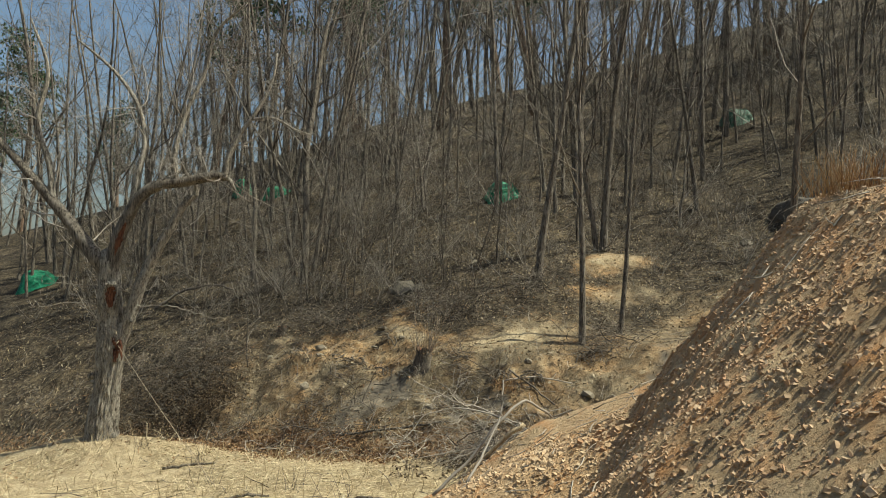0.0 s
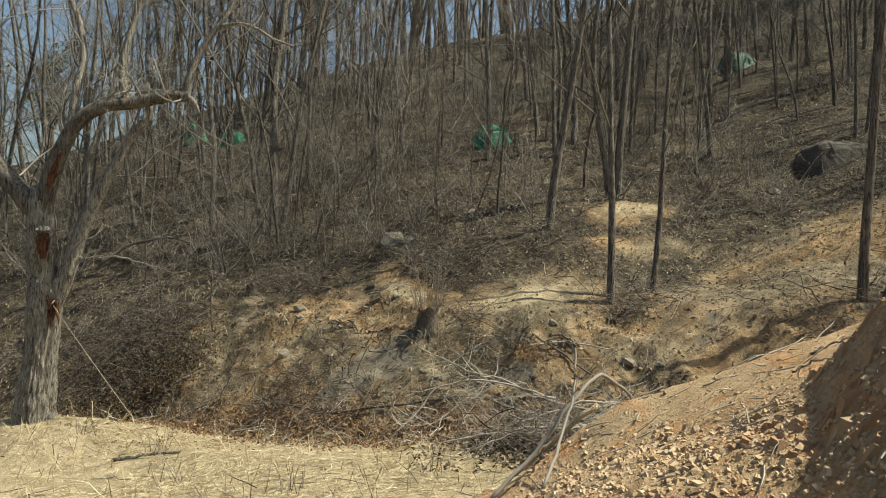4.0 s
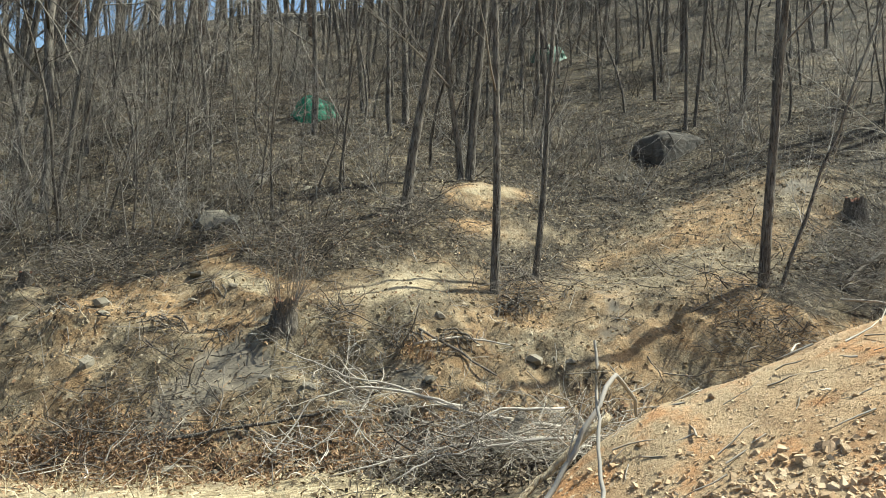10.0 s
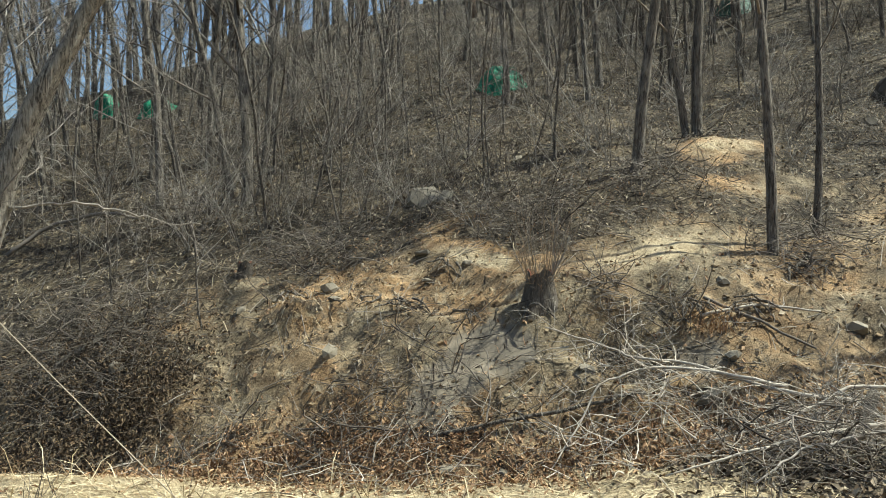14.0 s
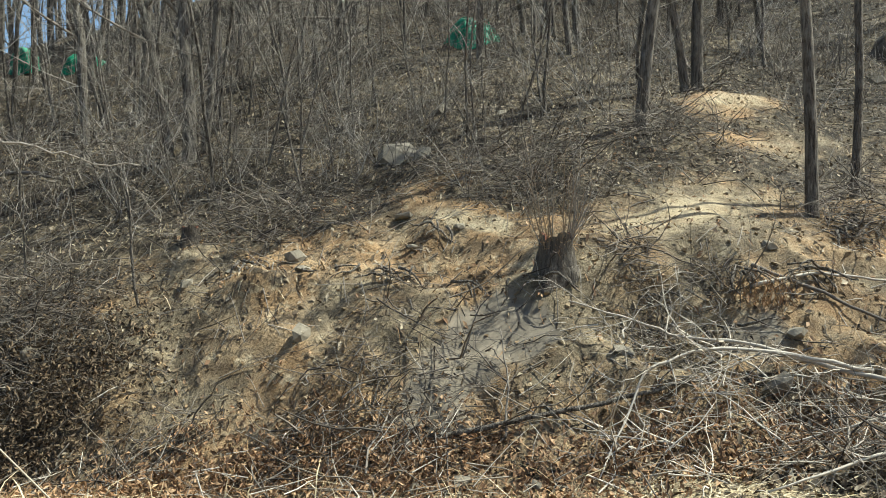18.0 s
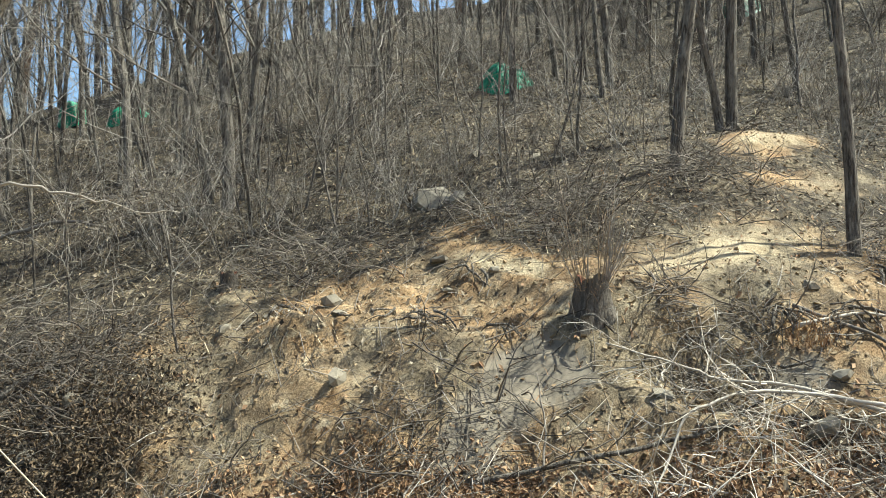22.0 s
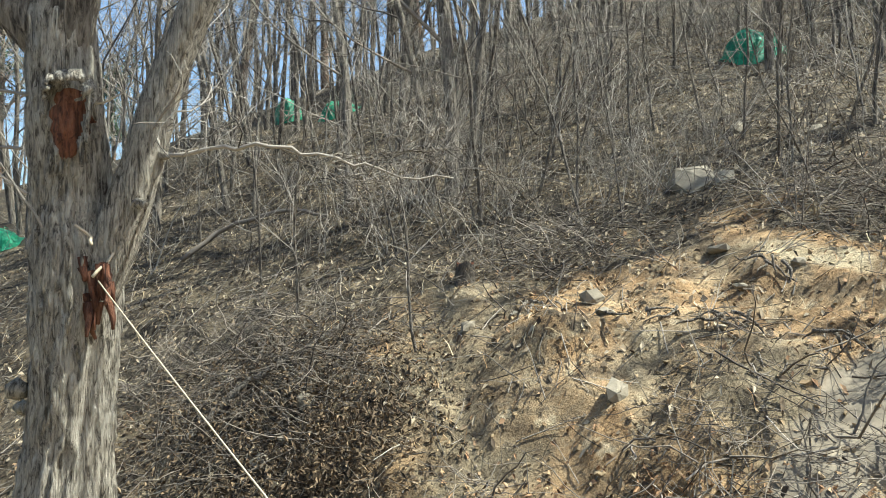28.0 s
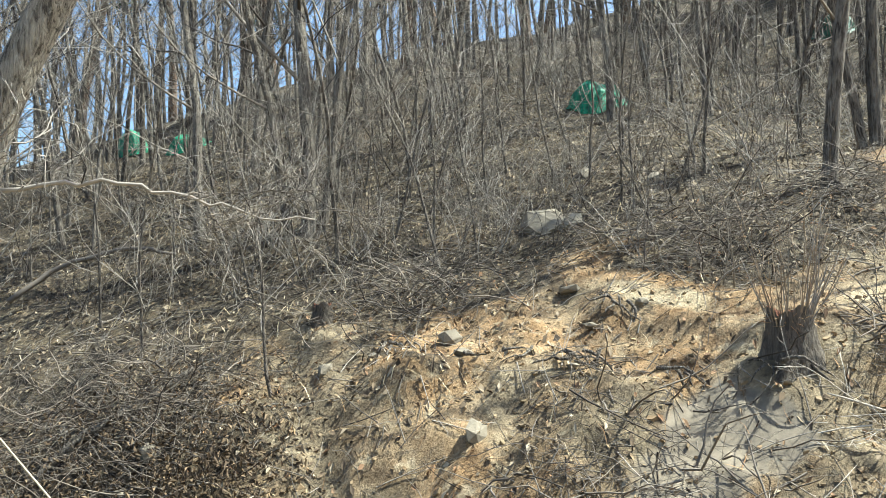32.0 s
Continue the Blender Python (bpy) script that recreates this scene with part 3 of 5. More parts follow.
def build_blades(name, label, rng, count, area, keep, length, lean, material, category="dry grass", thin=0.8):
    """Bent straws: two segments of a thin blade, lying or leaning."""
    x, y, z = scatter(rng, count, *area, keep)
    m = len(x)
    sx, sy = slope_at(x, y)
    a = rng.uniform(0, 6.28, m)
    size = length * rng.uniform(0.4, 1.2, m)
    up = np.abs(rng.normal(lean, 0.3 * lean + 0.05, m))
    d = np.stack([np.cos(a), np.sin(a), sx * np.cos(a) + sy * np.sin(a) + up], -1)
    d /= np.linalg.norm(d, axis=1)[:, None]
    side = np.stack([-np.sin(a), np.cos(a), 0.3 * rng.normal(0, 1, m)], -1) * thin * (0.0020 + 0.0028 * rng.random(m))[:, None]
    p0 = np.stack([x, y, z + 0.004], -1)
    p1 = p0 + d * size[:, None] * 0.5
    p2 = p1 + (d + np.stack([rng.normal(0, 0.25, m), rng.normal(0, 0.25, m), -0.35 * up - 0.1 * rng.random(m)], -1)) * size[:, None] * 0.5
    pts = np.stack([p0 - side, p0 + side, p1 + side, p1 - side, p2], 1).reshape(-1, 3)
    bag = Bag()
    k = np.arange(m)[:, None] * 5
    bag.v, bag.n = [pts], len(pts)
    bag.f = np.concatenate([k + np.array(t) for t in ((0, 1, 2), (0, 2, 3), (3, 2, 4))])
    return solid(name, bag, material, label, category, kind="stuff", smooth=False)


def build_sticks(name, label, rng, count, area, keep, length, thick, material, category="twigs", lift=0.03):
    """Fallen twigs: crooked three-sided rods on the ground."""
    x, y, z = scatter(rng, count, *area, keep)
    bag = Bag()
    sx, sy = slope_at(x, y)
    for i in range(len(x)):
        a, size = rng.uniform(0, 6.28), length * rng.uniform(0.35, 1.3)
        d = np.array((math.cos(a), math.sin(a), sx[i] * math.cos(a) + sy[i] * math.sin(a) + rng.normal(0.05, 0.16)))
        q, w = limb(rng, (x[i], y[i], z[i] + lift * rng.random() + 0.005), d, size, thick * rng.uniform(0.5, 1.4), 0.13, 0, 3, 0.4)
        bag.tube(q, w, 3)
        if size > 0.4 and rng.random() < 0.6:
            q2, w2 = limb(rng, q[1], unit(q[2] - q[1]) + 0.6 * rng.normal(0, 1, 3), size * 0.45, w[1] * 0.7, 0.15, 0, 2, 0.4)
            bag.tube(q2, w2, 3)
    return solid(name, bag, material, label, category, kind="stuff")


def spot(x, y, turn=0.0, scale=1.0, tilt_x=0.0, tilt_y=0.0, sink=0.03):
    return pose(x, y, ground(x, y) - sink, tilt_x, tilt_y, turn) @ Matrix.Scale(scale, 4)


# ---- trees ----
def bare_tree(seed, tall, r, kids, low, angle, ratio, lean=(0, 0), bark=None, twig=None, wander=0.05, name="bare_tree", label="leafless grey-brown tree on the hillside", sides=7, fine=0.0028, segs=2, stout=0.36):
    rng = np.random.default_rng(seed)
    root = thing(name, label, "tree", "trees on the hill")
    trunk = Bag()
    q, w = limb(rng, (0, 0, -0.1), (lean[0], lean[1], 1), tall, r, wander, 0.25, 10, 0.25)
    flare = np.concatenate([[q[0]], [q[0] + (q[1] - q[0]) * 0.18], q[1:]])
    trunk.tube(flare, np.concatenate([[w[0] * 1.55], [w[0] * 1.08], w[1:]]), sides, 0.16, rng)
    out = []
    spread(rng, out, q, w, 0, kids, low, angle, ratio, 0.16, 0.45, segs=segs, stout=stout)
    part("trunk", trunk, bark or BARK, root)
    part("crown", twig_bag(out, floor=fine), twig or TWIG, root, "tangle of bare twigs")
    return root


def shrub(seed, stems, tall, twig=None, label="leafless many-stemmed shrub in the litter", kids=(4, 2), splay=0.38, thick=0.010, name="bare_shrub"):
    rng = np.random.default_rng(seed)
    root = thing(name, label, "shrub", "shrubs on the hill")
    out, main = [], Bag()
    for _ in range(stems):
        a = rng.uniform(0, 6.28)
        d = (math.cos(a) * splay * rng.random(), math.sin(a) * splay * rng.random(), 1)
        q, w = limb(rng, (0.16 * rng.normal(), 0.16 * rng.normal(), -0.05), d, tall * rng.uniform(0.4, 1.1), thick * rng.uniform(0.6, 1.3), 0.20, 0.25, 7, 0.3)
        main.tube(q, w, 4)
        spread(rng, out, q, w, 0, kids, 0.2, 52, 0.45, 0.24, 0.3)
    part("clump", main, twig or TWIG, root)
    part("crown", twig_bag(out, floor=0.0030), twig or TWIG, root)
    return root


def pine_tree(seed, tall):
    rng = np.random.default_rng(seed)
    root = thing("pine_tree", "green pine with a red-brown trunk on the ridge", "tree", "pines on the ridge")
    trunk = Bag()
    q, w = limb(rng, (0, 0, -0.2), (0, 0, 1), tall, 0.17, 0.04, 0.3, 9, 0.3)
    trunk.tube(q, w, 7, 0.12, rng)
    out = []
    spread(rng, out, q, w, 0, (15, 5), 0.5, 72, 0.24, 0.15, 0.35)
    pts = []
    for b, _ in out:
        for p in (b[-1], b[-2]):
            for _ in range(16):
                pts.append(p + rng.normal(0, 0.26, 3) * np.array((1, 1, 0.5)))
    pts = np.array(pts)
    m = len(pts)
    d = rng.normal(0, 1, (m, 3)) + np.array((0, 0, 0.5))
    d = d / np.linalg.norm(d, axis=1)[:, None] * 0.19
    e = np.cross(d, rng.normal(0, 1, (m, 3)))
    e = e / np.linalg.norm(e, axis=1)[:, None] * 0.045
    bag = Bag()
    bag.v, bag.n = [np.stack([pts - e, pts + e, pts + d], 1).reshape(-1, 3)], 3 * m
    bag.f = np.arange(3 * m).reshape(-1, 3).tolist()
    part("trunk", trunk, BARK_RED, root)
    part("limb", twig_bag(out, floor=0.006), BARK_RED, root)
    part("crown", bag, NEEDLE, root, "dark green needle clumps", smooth=False)
    return root


def put_tree(proto, x, y, turn, scale=1.0, tx=0.0, ty=0.0, label=""):
    """Copies a tree onto the ground; tilts are about the world's axes."""
    m = pose(x, y, ground(x, y) - 0.05) @ pose(0, 0, 0, tx, ty, 0) @ pose(0, 0, 0, 0, 0, turn) @ Matrix.Scale(scale, 4)
    ob = copy_thing(proto, m)
    if label:
        ob["label"] = label
    return ob


straight_protos = [bare_tree(150 + i, 9.5, 0.066, (10, 6, 4), 0.30, 44, 0.30, wander=0.022, label="straight leafless tree on the slope", sides=9) for i in range(3)]
spray_protos = [bare_tree(170 + i, 3.4, 0.016, (13, 5, 2), 0.15, 58, 0.44, wander=0.05, twig=TWIG_OLD, fine=0.0015, segs=3, bark=BARK, label="slim sapling with long pale bare side branches", sides=6, name="sapling") for i in range(2)]
tall_protos = [bare_tree(100 + i, 8.0 + i * 0.6, 0.060 + 0.010 * (i % 3), (12, 5, 4), 0.16, 52, 0.32, wander=0.055, twig=(TWIG, TWIG_FAR)[i % 2], fine=0.0032) for i in range(5)]
thin_protos = [bare_tree(200 + i, 4.2 + 0.5 * i, 0.020 + 0.003 * i, (12, 5, 1), 0.12, 58, 0.40, label="slender leafless sapling among the litter", wander=0.11, sides=5, name="sapling", twig=(TWIG_FAR, TWIG_OLD, TWIG_FAR)[i % 3], fine=0.0030) for i in range(5)]
shrub_protos = [shrub(300 + i, 5 + 2 * i, 1.5 + 0.25 * i, splay=0.95, kids=(4, 2), thick=0.008, twig=(TWIG, TWIG_OLD)[i % 2]) for i in range(4)]
pole_protos = [bare_tree(130 + i, 7.5 + i, 0.045 + 0.010 * i, (13, 4), 0.16, 50, 0.30, wander=0.055, label="bare crooked tree in the wood", sides=6, fine=0.0042, twig=(TWIG, TWIG_OLD, TWIG_FAR)[i], segs=3) for i in range(3)]
whip_protos = [shrub(340 + i, 8, 1.15 + 0.2 * i, splay=0.8, kids=(3,), thick=0.0065, twig=(TWIG, TWIG_FAR, TWIG_OLD)[i], label="clump of thin leafless whips in the litter") for i in range(3)]
pine_protos = [pine_tree(400 + i, 9 + 1.5 * i) for i in range(2)]

# trees that stand by the bank, each in its place
placed = []


def stand(proto, x, y, turn, scale, tx=0.0, ty=0.0, label=""):
    placed.append((x, y))
    return put_tree(proto, x, y, turn, scale, tx, ty, label)


stand(straight_protos[1], 1.71, 15.05, 40, 1.1, 0, 6.5, "leaning grey leafless tree above the sandy nose")
stand(straight_protos[0], 2.22, 12.96, 120, 0.85, 0, 0.5, "straight slim leafless tree rising from cut brush")
stand(straight_protos[2], 2.88, 13.20, 200, 0.66, 0, 3.5, "slim leafless tree beside cut brush on the slope")
stand(straight_protos[0], 3.15, 16.15, 15, 1.15, 0, 2.0, "twin-stemmed leafless tree on exposed sandy roots")
stand(tall_protos[0], 3.02, 16.20, 250, 0.95, 2, -9.0, "pale slanting stem of the twin tree")
stand(straight_protos[1], 4.90, 11.45, 75, 0.92, 0, -1.2, "dark upright leafless tree in the gully")
stand(thin_protos[4], 5.12, 11.40, 10, 0.85, 4, 12.0, "crooked dark sapling beside the gully tree")
for k, (x, y, s, ty) in enumerate([(11.83, 15.65, 1.1, 1), (12.1, 15.3, 0.95, 3), (12.4, 14.5, 1.0, 4), (15.8, 15.6, 1.6, 3), (8.22, 17.3, 0.6, 2), (8.5, 17.4, 0.55, 5), (10.8, 17.7, 1.05, 1), (14.6, 13.6, 1.0, 2), (10.4, 18.2, 0.8, 0), (5.67, 18.2, 0.8, -8), (2.44, 20.4, 0.9, -4), (8.0, 23.1, 1.3, 0), (4.2, 19.0, 0.7, 2), (6.5, 20.5, 1.0, -3)]):
    stand(straight_protos[k % 3], x, y, 67 * k, s, 0, ty, "dark leafless trunk on the upper slope")
for k, (x, y, s, tx, ty) in enumerate([(-3.22, 17.75, 1.15, 0, -1), (-3.05, 17.85, 0.95, 0, 5), (-3.45, 17.9, 0.8, 3, -6)]):
    stand(tall_protos[(k + 2) % 5], x, y, 100 * k, s, tx, ty, "stout grey stem of a clump of oaks")
for k, (x, y, s, tx, ty) in enumerate([(-3.50, 14.29, 0.95, 2, -10), (-3.80, 16.43, 1.0, -3, -8), (-4.7, 15.6, 0.9, 4, 6), (-5.3, 16.8, 1.0, 0, -5), (-2.85, 15.6, 0.6, 0, 5)]):
    stand(spray_protos[k % 2], x, y, 97 * k, s, tx, ty)
for k, (x, y, s, ty) in enumerate([ (-1.92, 16.45, 0.8, -1), (-1.19, 18.5, 0.9, 0), (-0.75, 17.7, 0.7, 3), (-1.96, 18.05, 0.9, 2), (1.0, 16.1, 0.75, -5), (-0.13, 16.6, 0.8, 2), (-1.29, 17.5, 0.75, -2), (-5.5, 21.7, 1.1, 2), (-0.2, 14.75, 0.4, -12)]):
    stand(thin_protos[k % 5], x, y, 77 * k, s, 0, ty)

# the wood behind, thinning out towards the ridge
rng = np.random.default_rng(11)


def clear(x, y, gap):
    return all((x - a) ** 2 + (y - b) ** 2 > gap * gap for a, b in placed)


def open_ground(x, y):
    s, b, r = soils(np.array([x]), np.array([y]))
    edge = np.interp(x, EDGE_X, EDGE_Y)
    return s[0] > 0.2 or b[0] > 0.35 or r[0] > 0.2 or y < edge + 0.9


def plant(protos, count, x0, x1, y0, y1, gap, lo, hi, tilt, label=""):
    made = tries = 0
    while made < count and tries < count * 12:
        tries += 1
        x, y = rng.uniform(x0, x1), y0 + (y1 - y0) * rng.random() ** 1.25
        if open_ground(x, y) or not clear(x, y, gap):
            continue
        placed.append((x, y))
        put_tree(protos[int(rng.integers(len(protos)))], x, y, rng.uniform(0, 360), rng.uniform(lo, hi), rng.normal(0, tilt), rng.normal(0, tilt), label)
        made += 1


plant(tall_protos, 66, -17, 15, 18.5, 31, 0.9, 0.65, 1.1, 3)
plant(tall_protos, 22, 13, 34, 12, 34, 1.2, 0.8, 1.2, 4)
plant(pole_protos, 130, -12, 15, 20.0, 34, 0.5, 0.6, 1.15, 3.5)
plant(tall_protos, 45, -13, 30, 25, 38, 0.8, 0.9, 1.4, 3)
plant(pole_protos, 60, -13, 40, 32, 46, 0.8, 1.1, 1.6, 3)
plant(pole_protos, 14, -36, -13, 26, 46, 1.5, 0.7, 1.1, 3)
plant(thin_protos, 75, -22, 26, 21, 36, 0.5, 0.8, 1.5, 5)
plant(thin_protos, 85, -12, 13, 16.5, 27, 0.35, 0.5, 1.1, 6)
plant(spray_protos, 18, -8, 0.5, 15.3, 19.5, 0.3, 0.6, 1.1, 9)
plant(shrub_protos, 130, -11, 13, 15.0, 29, 0.3, 0.5, 1.1, 8)
plant(thin_protos, 30, -18, 24, 25, 38, 0.6, 1.1, 1.7, 4)
plant(shrub_protos, 40, 9, 24, 11, 22, 0.4, 0.6, 1.3, 8)
plant(thin_protos, 40, 9, 28, 11, 26, 0.5, 0.7, 1.3, 8)
plant(whip_protos, 60, -6, 6, 15.2, 23, 0.3, 0.6, 1.2, 9)
plant(shrub_protos, 40, -8, 0, 13.4, 17.5, 0.25, 0.4, 0.75, 8)
for k in range(20):
    x, y = rng.uniform(-12, 26), rng.uniform(29, 44)
    put_tree(pine_protos[k % 2], x, y, 40 * k, rng.uniform(0.75, 1.15))
for k, (x, y) in enumerate([(-22, 38), (-26, 34), (-30, 40), (-6, 43), (-20, 47), (0, 46), (5, 47), (-34, 33), (10, 50), (-8, 38), (-28, 37), (-23, 42), (-3, 40), (-32, 45)]):
    put_tree(pine_protos[k % 2], x, y, 51 * k, 1.0 + 0.05 * (k % 4))
every = pole_protos + whip_protos + tall_protos + thin_protos + shrub_protos + pine_protos + straight_protos + spray_protos
for k, p in enumerate(every):
    x, y = -30 + 2.7 * k, 46 + 2.0 * (k % 3)
    p.matrix_basis = spot(x, y, 30 * k)


# ---- the old forked tree by the track ----
def curve(pts, n):
    """A smooth line through a few places."""
    p = np.array(pts, float)
    p = np.concatenate([[2 * p[0] - p[1]], p, [2 * p[-1] - p[-2]]])
    out = []
    for u in np.linspace(0, len(pts) - 1.0001, n):
        i, t = int(u), u - int(u)
        a, b, c, d = p[i:i + 4]
        out.append(0.5 * (2 * b + (c - a) * t + (2 * a - 5 * b + 4 * c - d) * t * t + (3 * b - a - 3 * c + d) * t ** 3))
    return np.array(out)


def gnarled(rng, q, w, sides, furrows, deep):
    """A stem with furrowed bark: ridges that run along it, wander and break."""
    way = np.gradient(q, axis=0)
    way /= np.linalg.norm(way, axis=1)[:, None] + 1e-9
    side = np.cross(way, np.array((0.05, 0.98, 0.15)))
    side /= np.linalg.norm(side, axis=1)[:, None] + 1e-9
    other = np.cross(way, side)
    ang = np.arange(sides) * 2 * math.pi / sides
    run = np.concatenate([[0], np.cumsum(np.linalg.norm(np.diff(q, axis=0), axis=1))])
    a, v = np.meshgrid(ang, run)
    k = a * furrows / (2 * math.pi) + 0.55 * rough(a * 0.6, v, 0.16, 71) + 0.3 * rough(a * 0.6, v, 0.05, 75)
    ridge = np.abs((k % 1.0) - 0.5) * 2 - 0.5
    r = w[:, None] * (1 + deep * ridge * (0.7 + 0.5 * rough(a * 0.5, v, 0.10, 72)) + 0.06 * rough(a * 0.4 + 9, v, 0.3, 73) + 0.035 * np.sin(3 * a + 1.7 * v))
    ring = q[:, None] + r[..., None] * (np.cos(a)[..., None] * side[:, None] + np.sin(a)[..., None] * other[:, None])
    n, m = sides, len(q)
    f = [(i * n + j, i * n + (j + 1) % n, (i + 1) * n + (j + 1) % n, (i + 1) * n + j) for i in range(m - 1) for j in range(n)]
    f.append(tuple((m - 1) * n + j for j in range(n)))
    bag = Bag()
    bag.put(ring.reshape(-1, 3), f)
    return bag


def old_tree():
    rng = np.random.default_rng(5)
    x0, y0 = -4.96, 11.8
    g = ground(x0, y0)
    root = thing("old_forked_tree", "old forked tree with furrowed grey bark, roped at its fork", "tree", place=pose(x0, y0, g))
    base = np.array((x0, 0, g))

    def stem(name, pts, radii, n, sides, furrows=9, deep=0.10, label="", bark=BARK_OLD):
        q = curve(np.array(pts, float) - base, n)
        w = np.interp(np.linspace(0, 1, n), np.linspace(0, 1, len(radii)), radii)
        part(name, gnarled(rng, q, w, sides, furrows, deep), bark, root, label)
        return q, w

    stem("trunk", [(-5.02, 0.02, g - 0.25), (-5.01, 0, g + 0.05), (-4.97, 0, -0.4), (-4.94, 0, 0.05), (-4.93, 0, 0.45), (-4.95, 0.02, 0.70)], [0.31, 0.225, 0.19, 0.18, 0.19, 0.16], 84, 110, 17, 0.20)
    left = stem("main_stem", [(-4.94, 0.02, 0.35), (-4.96, 0.02, 0.75), (-4.98, 0, 1.15), (-5.00, 0, 1.55), (-5.02, 0.05, 1.75)], [0.18, 0.165, 0.165, 0.15, 0.10], 60, 90, 15, 0.20)
    arch = stem("arched_limb", [(-4.97, -0.02, 1.35), (-4.90, -0.05, 1.72), (-4.78, -0.08, 2.10), (-4.57, -0.10, 2.50), (-4.28, -0.12, 2.71), (-3.90, -0.12, 2.77), (-3.50, -0.14, 2.86), (-3.26, -0.14, 2.86)], [0.115, 0.105, 0.095, 0.085, 0.08, 0.075, 0.07, 0.06], 46, 30, 8, 0.12, "dark arched limb, broken at its end", BARK)
    right = stem("fork_limb", [(-4.86, 0, 0.30), (-4.74, -0.02, 0.55), (-4.62, -0.02, 0.88), (-4.52, 0, 1.25), (-4.31, 0, 1.74), (-4.10, 0, 2.10), (-3.97, 0, 2.37), (-3.82, 0, 2.56)], [0.12, 0.105, 0.092, 0.085, 0.075, 0.065, 0.055, 0.05], 46, 36, 9, 0.11, "pale leaning fork limb")
    kink = stem("crooked_top", [(-3.83, 0, 2.54), (-3.74, 0, 2.62), (-3.76, 0, 2.80), (-3.70, 0, 3.02), (-3.74, 0.05, 3.25)], [0.042, 0.036, 0.030, 0.024, 0.018], 14, 10, 5, 0.08, "bleached crooked tip")
    west = stem("west_limb", [(-5.02, 0, 1.45), (-5.18, 0, 1.62), (-5.40, 0.05, 1.85), (-5.75, 0.1, 2.25), (-6.10, 0.15, 2.62), (-6.55, 0.2, 3.08), (-7.05, 0.25, 3.55)], [0.13, 0.12, 0.105, 0.09, 0.075, 0.06, 0.045], 36, 26, 8, 0.12, bark=BARK)
    rise = stem("rising_limb", [(-3.30, -0.14, 2.86), (-3.24, -0.14, 3.15), (-3.10, -0.12, 3.48), (-2.86, -0.1, 3.85), (-2.66, -0.05, 4.3), (-2.60, 0, 4.75)], [0.055, 0.045, 0.038, 0.03, 0.024, 0.015], 20, 10, 5, 0.08)
    reach = stem("reaching_limb", [(-2.95, -0.12, 3.72), (-2.6, -0.12, 3.75), (-2.3, -0.1, 3.60), (-2.05, -0.1, 3.52)], [0.024, 0.02, 0.016, 0.010], 12, 8, 4, 0.06, "pale crooked side limb")
    top = stem("upper_limb", [(-4.62, -0.1, 2.42), (-4.62, 0, 2.9), (-4.58, 0.1, 3.4), (-4.75, 0.15, 4.0), (-5.15, 0.2, 4.5), (-5.7, 0.2, 4.95)], [0.06, 0.05, 0.042, 0.034, 0.026, 0.016], 22, 10, 5, 0.08)
    crest = stem("crest_limb", [(-4.0, -0.12, 2.77), (-4.05, -0.1, 3.2), (-3.95, 0, 3.8), (-3.7, 0.1, 4.5), (-3.55, 0.1, 5.1), (-3.1, 0.1, 5.55)], [0.05, 0.042, 0.036, 0.03, 0.024, 0.015], 22, 10, 5, 0.08)
    far = stem("west_rise", [(-5.95, 0.12, 2.45), (-6.05, 0.2, 3.0), (-6.3, 0.25, 3.7), (-6.2, 0.3, 4.5), (-6.5, 0.3, 5.3)], [0.06, 0.05, 0.04, 0.03, 0.015], 20, 10, 5, 0.08)
    stem("broken_stub", [(-3.30, -0.14, 2.88), (-3.20, -0.15, 2.80), (-3.13, -0.15, 2.66)], [0.045, 0.035, 0.02], 8, 8, 4, 0.05, "pale barkless stub")
    twigs = []
    for (q, w), kids, ratio in ((kink, (5, 4, 3), 0.7), (right, (4, 4, 3), 0.28), (arch, (9, 6, 4), 0.42), (west, (10, 6, 4), 0.42), (rise, (8, 5, 4), 0.5), (reach, (7, 4, 3), 0.5), (top, (9, 6, 4), 0.45), (crest, (10, 6, 4), 0.45), (far, (9, 6, 4), 0.45)):
        spread(rng, twigs, q, np.minimum(w * 0.5, 0.010 if kids[0] == 4 else 0.024), 0, kids, 0.3, 58, ratio, 0.30, 0.3, segs=4)
    for p, d, s in (((-5.08, -0.15, 0.75), (-0.8, -0.5, 0.5), 0.8), ((-5.1, -0.15, 0.95), (-0.9, -0.4, 0.3), 0.9), ((-5.0, -0.17, 0.6), (-0.4, -0.6, 0.9), 0.7), ((-4.84, -0.12, 1.15), (1, -0.2, -0.25), 0.32), ((-4.6, -0.05, 0.95), (0.4, -0.3, 0.9), 0.5), ((-5.1, -0.1, 1.2), (-0.8, -0.5, 0.15), 0.8)):
        q, w = limb(rng, np.array(p) - base, d, s, 0.009, 0.14, -0.05, 9, 0.2)
        twigs.append((q, w))
        spread(rng, twigs, q, w * 0.7, 0, (5, 3), 0.2, 45, 0.4, 0.22, 0.1, segs=3)
    part("crown", twig_bag(twigs, True, 0.0026), TWIG_OLD, root, "crooked pale bare branches")
    # the level side branch with its fan of twigs
    q = curve(np.array([(-4.48, -0.06, 0.92), (-4.2, -0.10, 0.945), (-3.95, -0.14, 0.92), (-3.7, -0.16, 0.87), (-3.45, -0.16, 0.80), (-3.2, -0.14, 0.78)], float) - base, 18)
    w = np.linspace(0.011, 0.0035, 18)
    out = [(q, w)]
    q[1:-1] += rng.normal(0, 0.012, q[1:-1].shape)
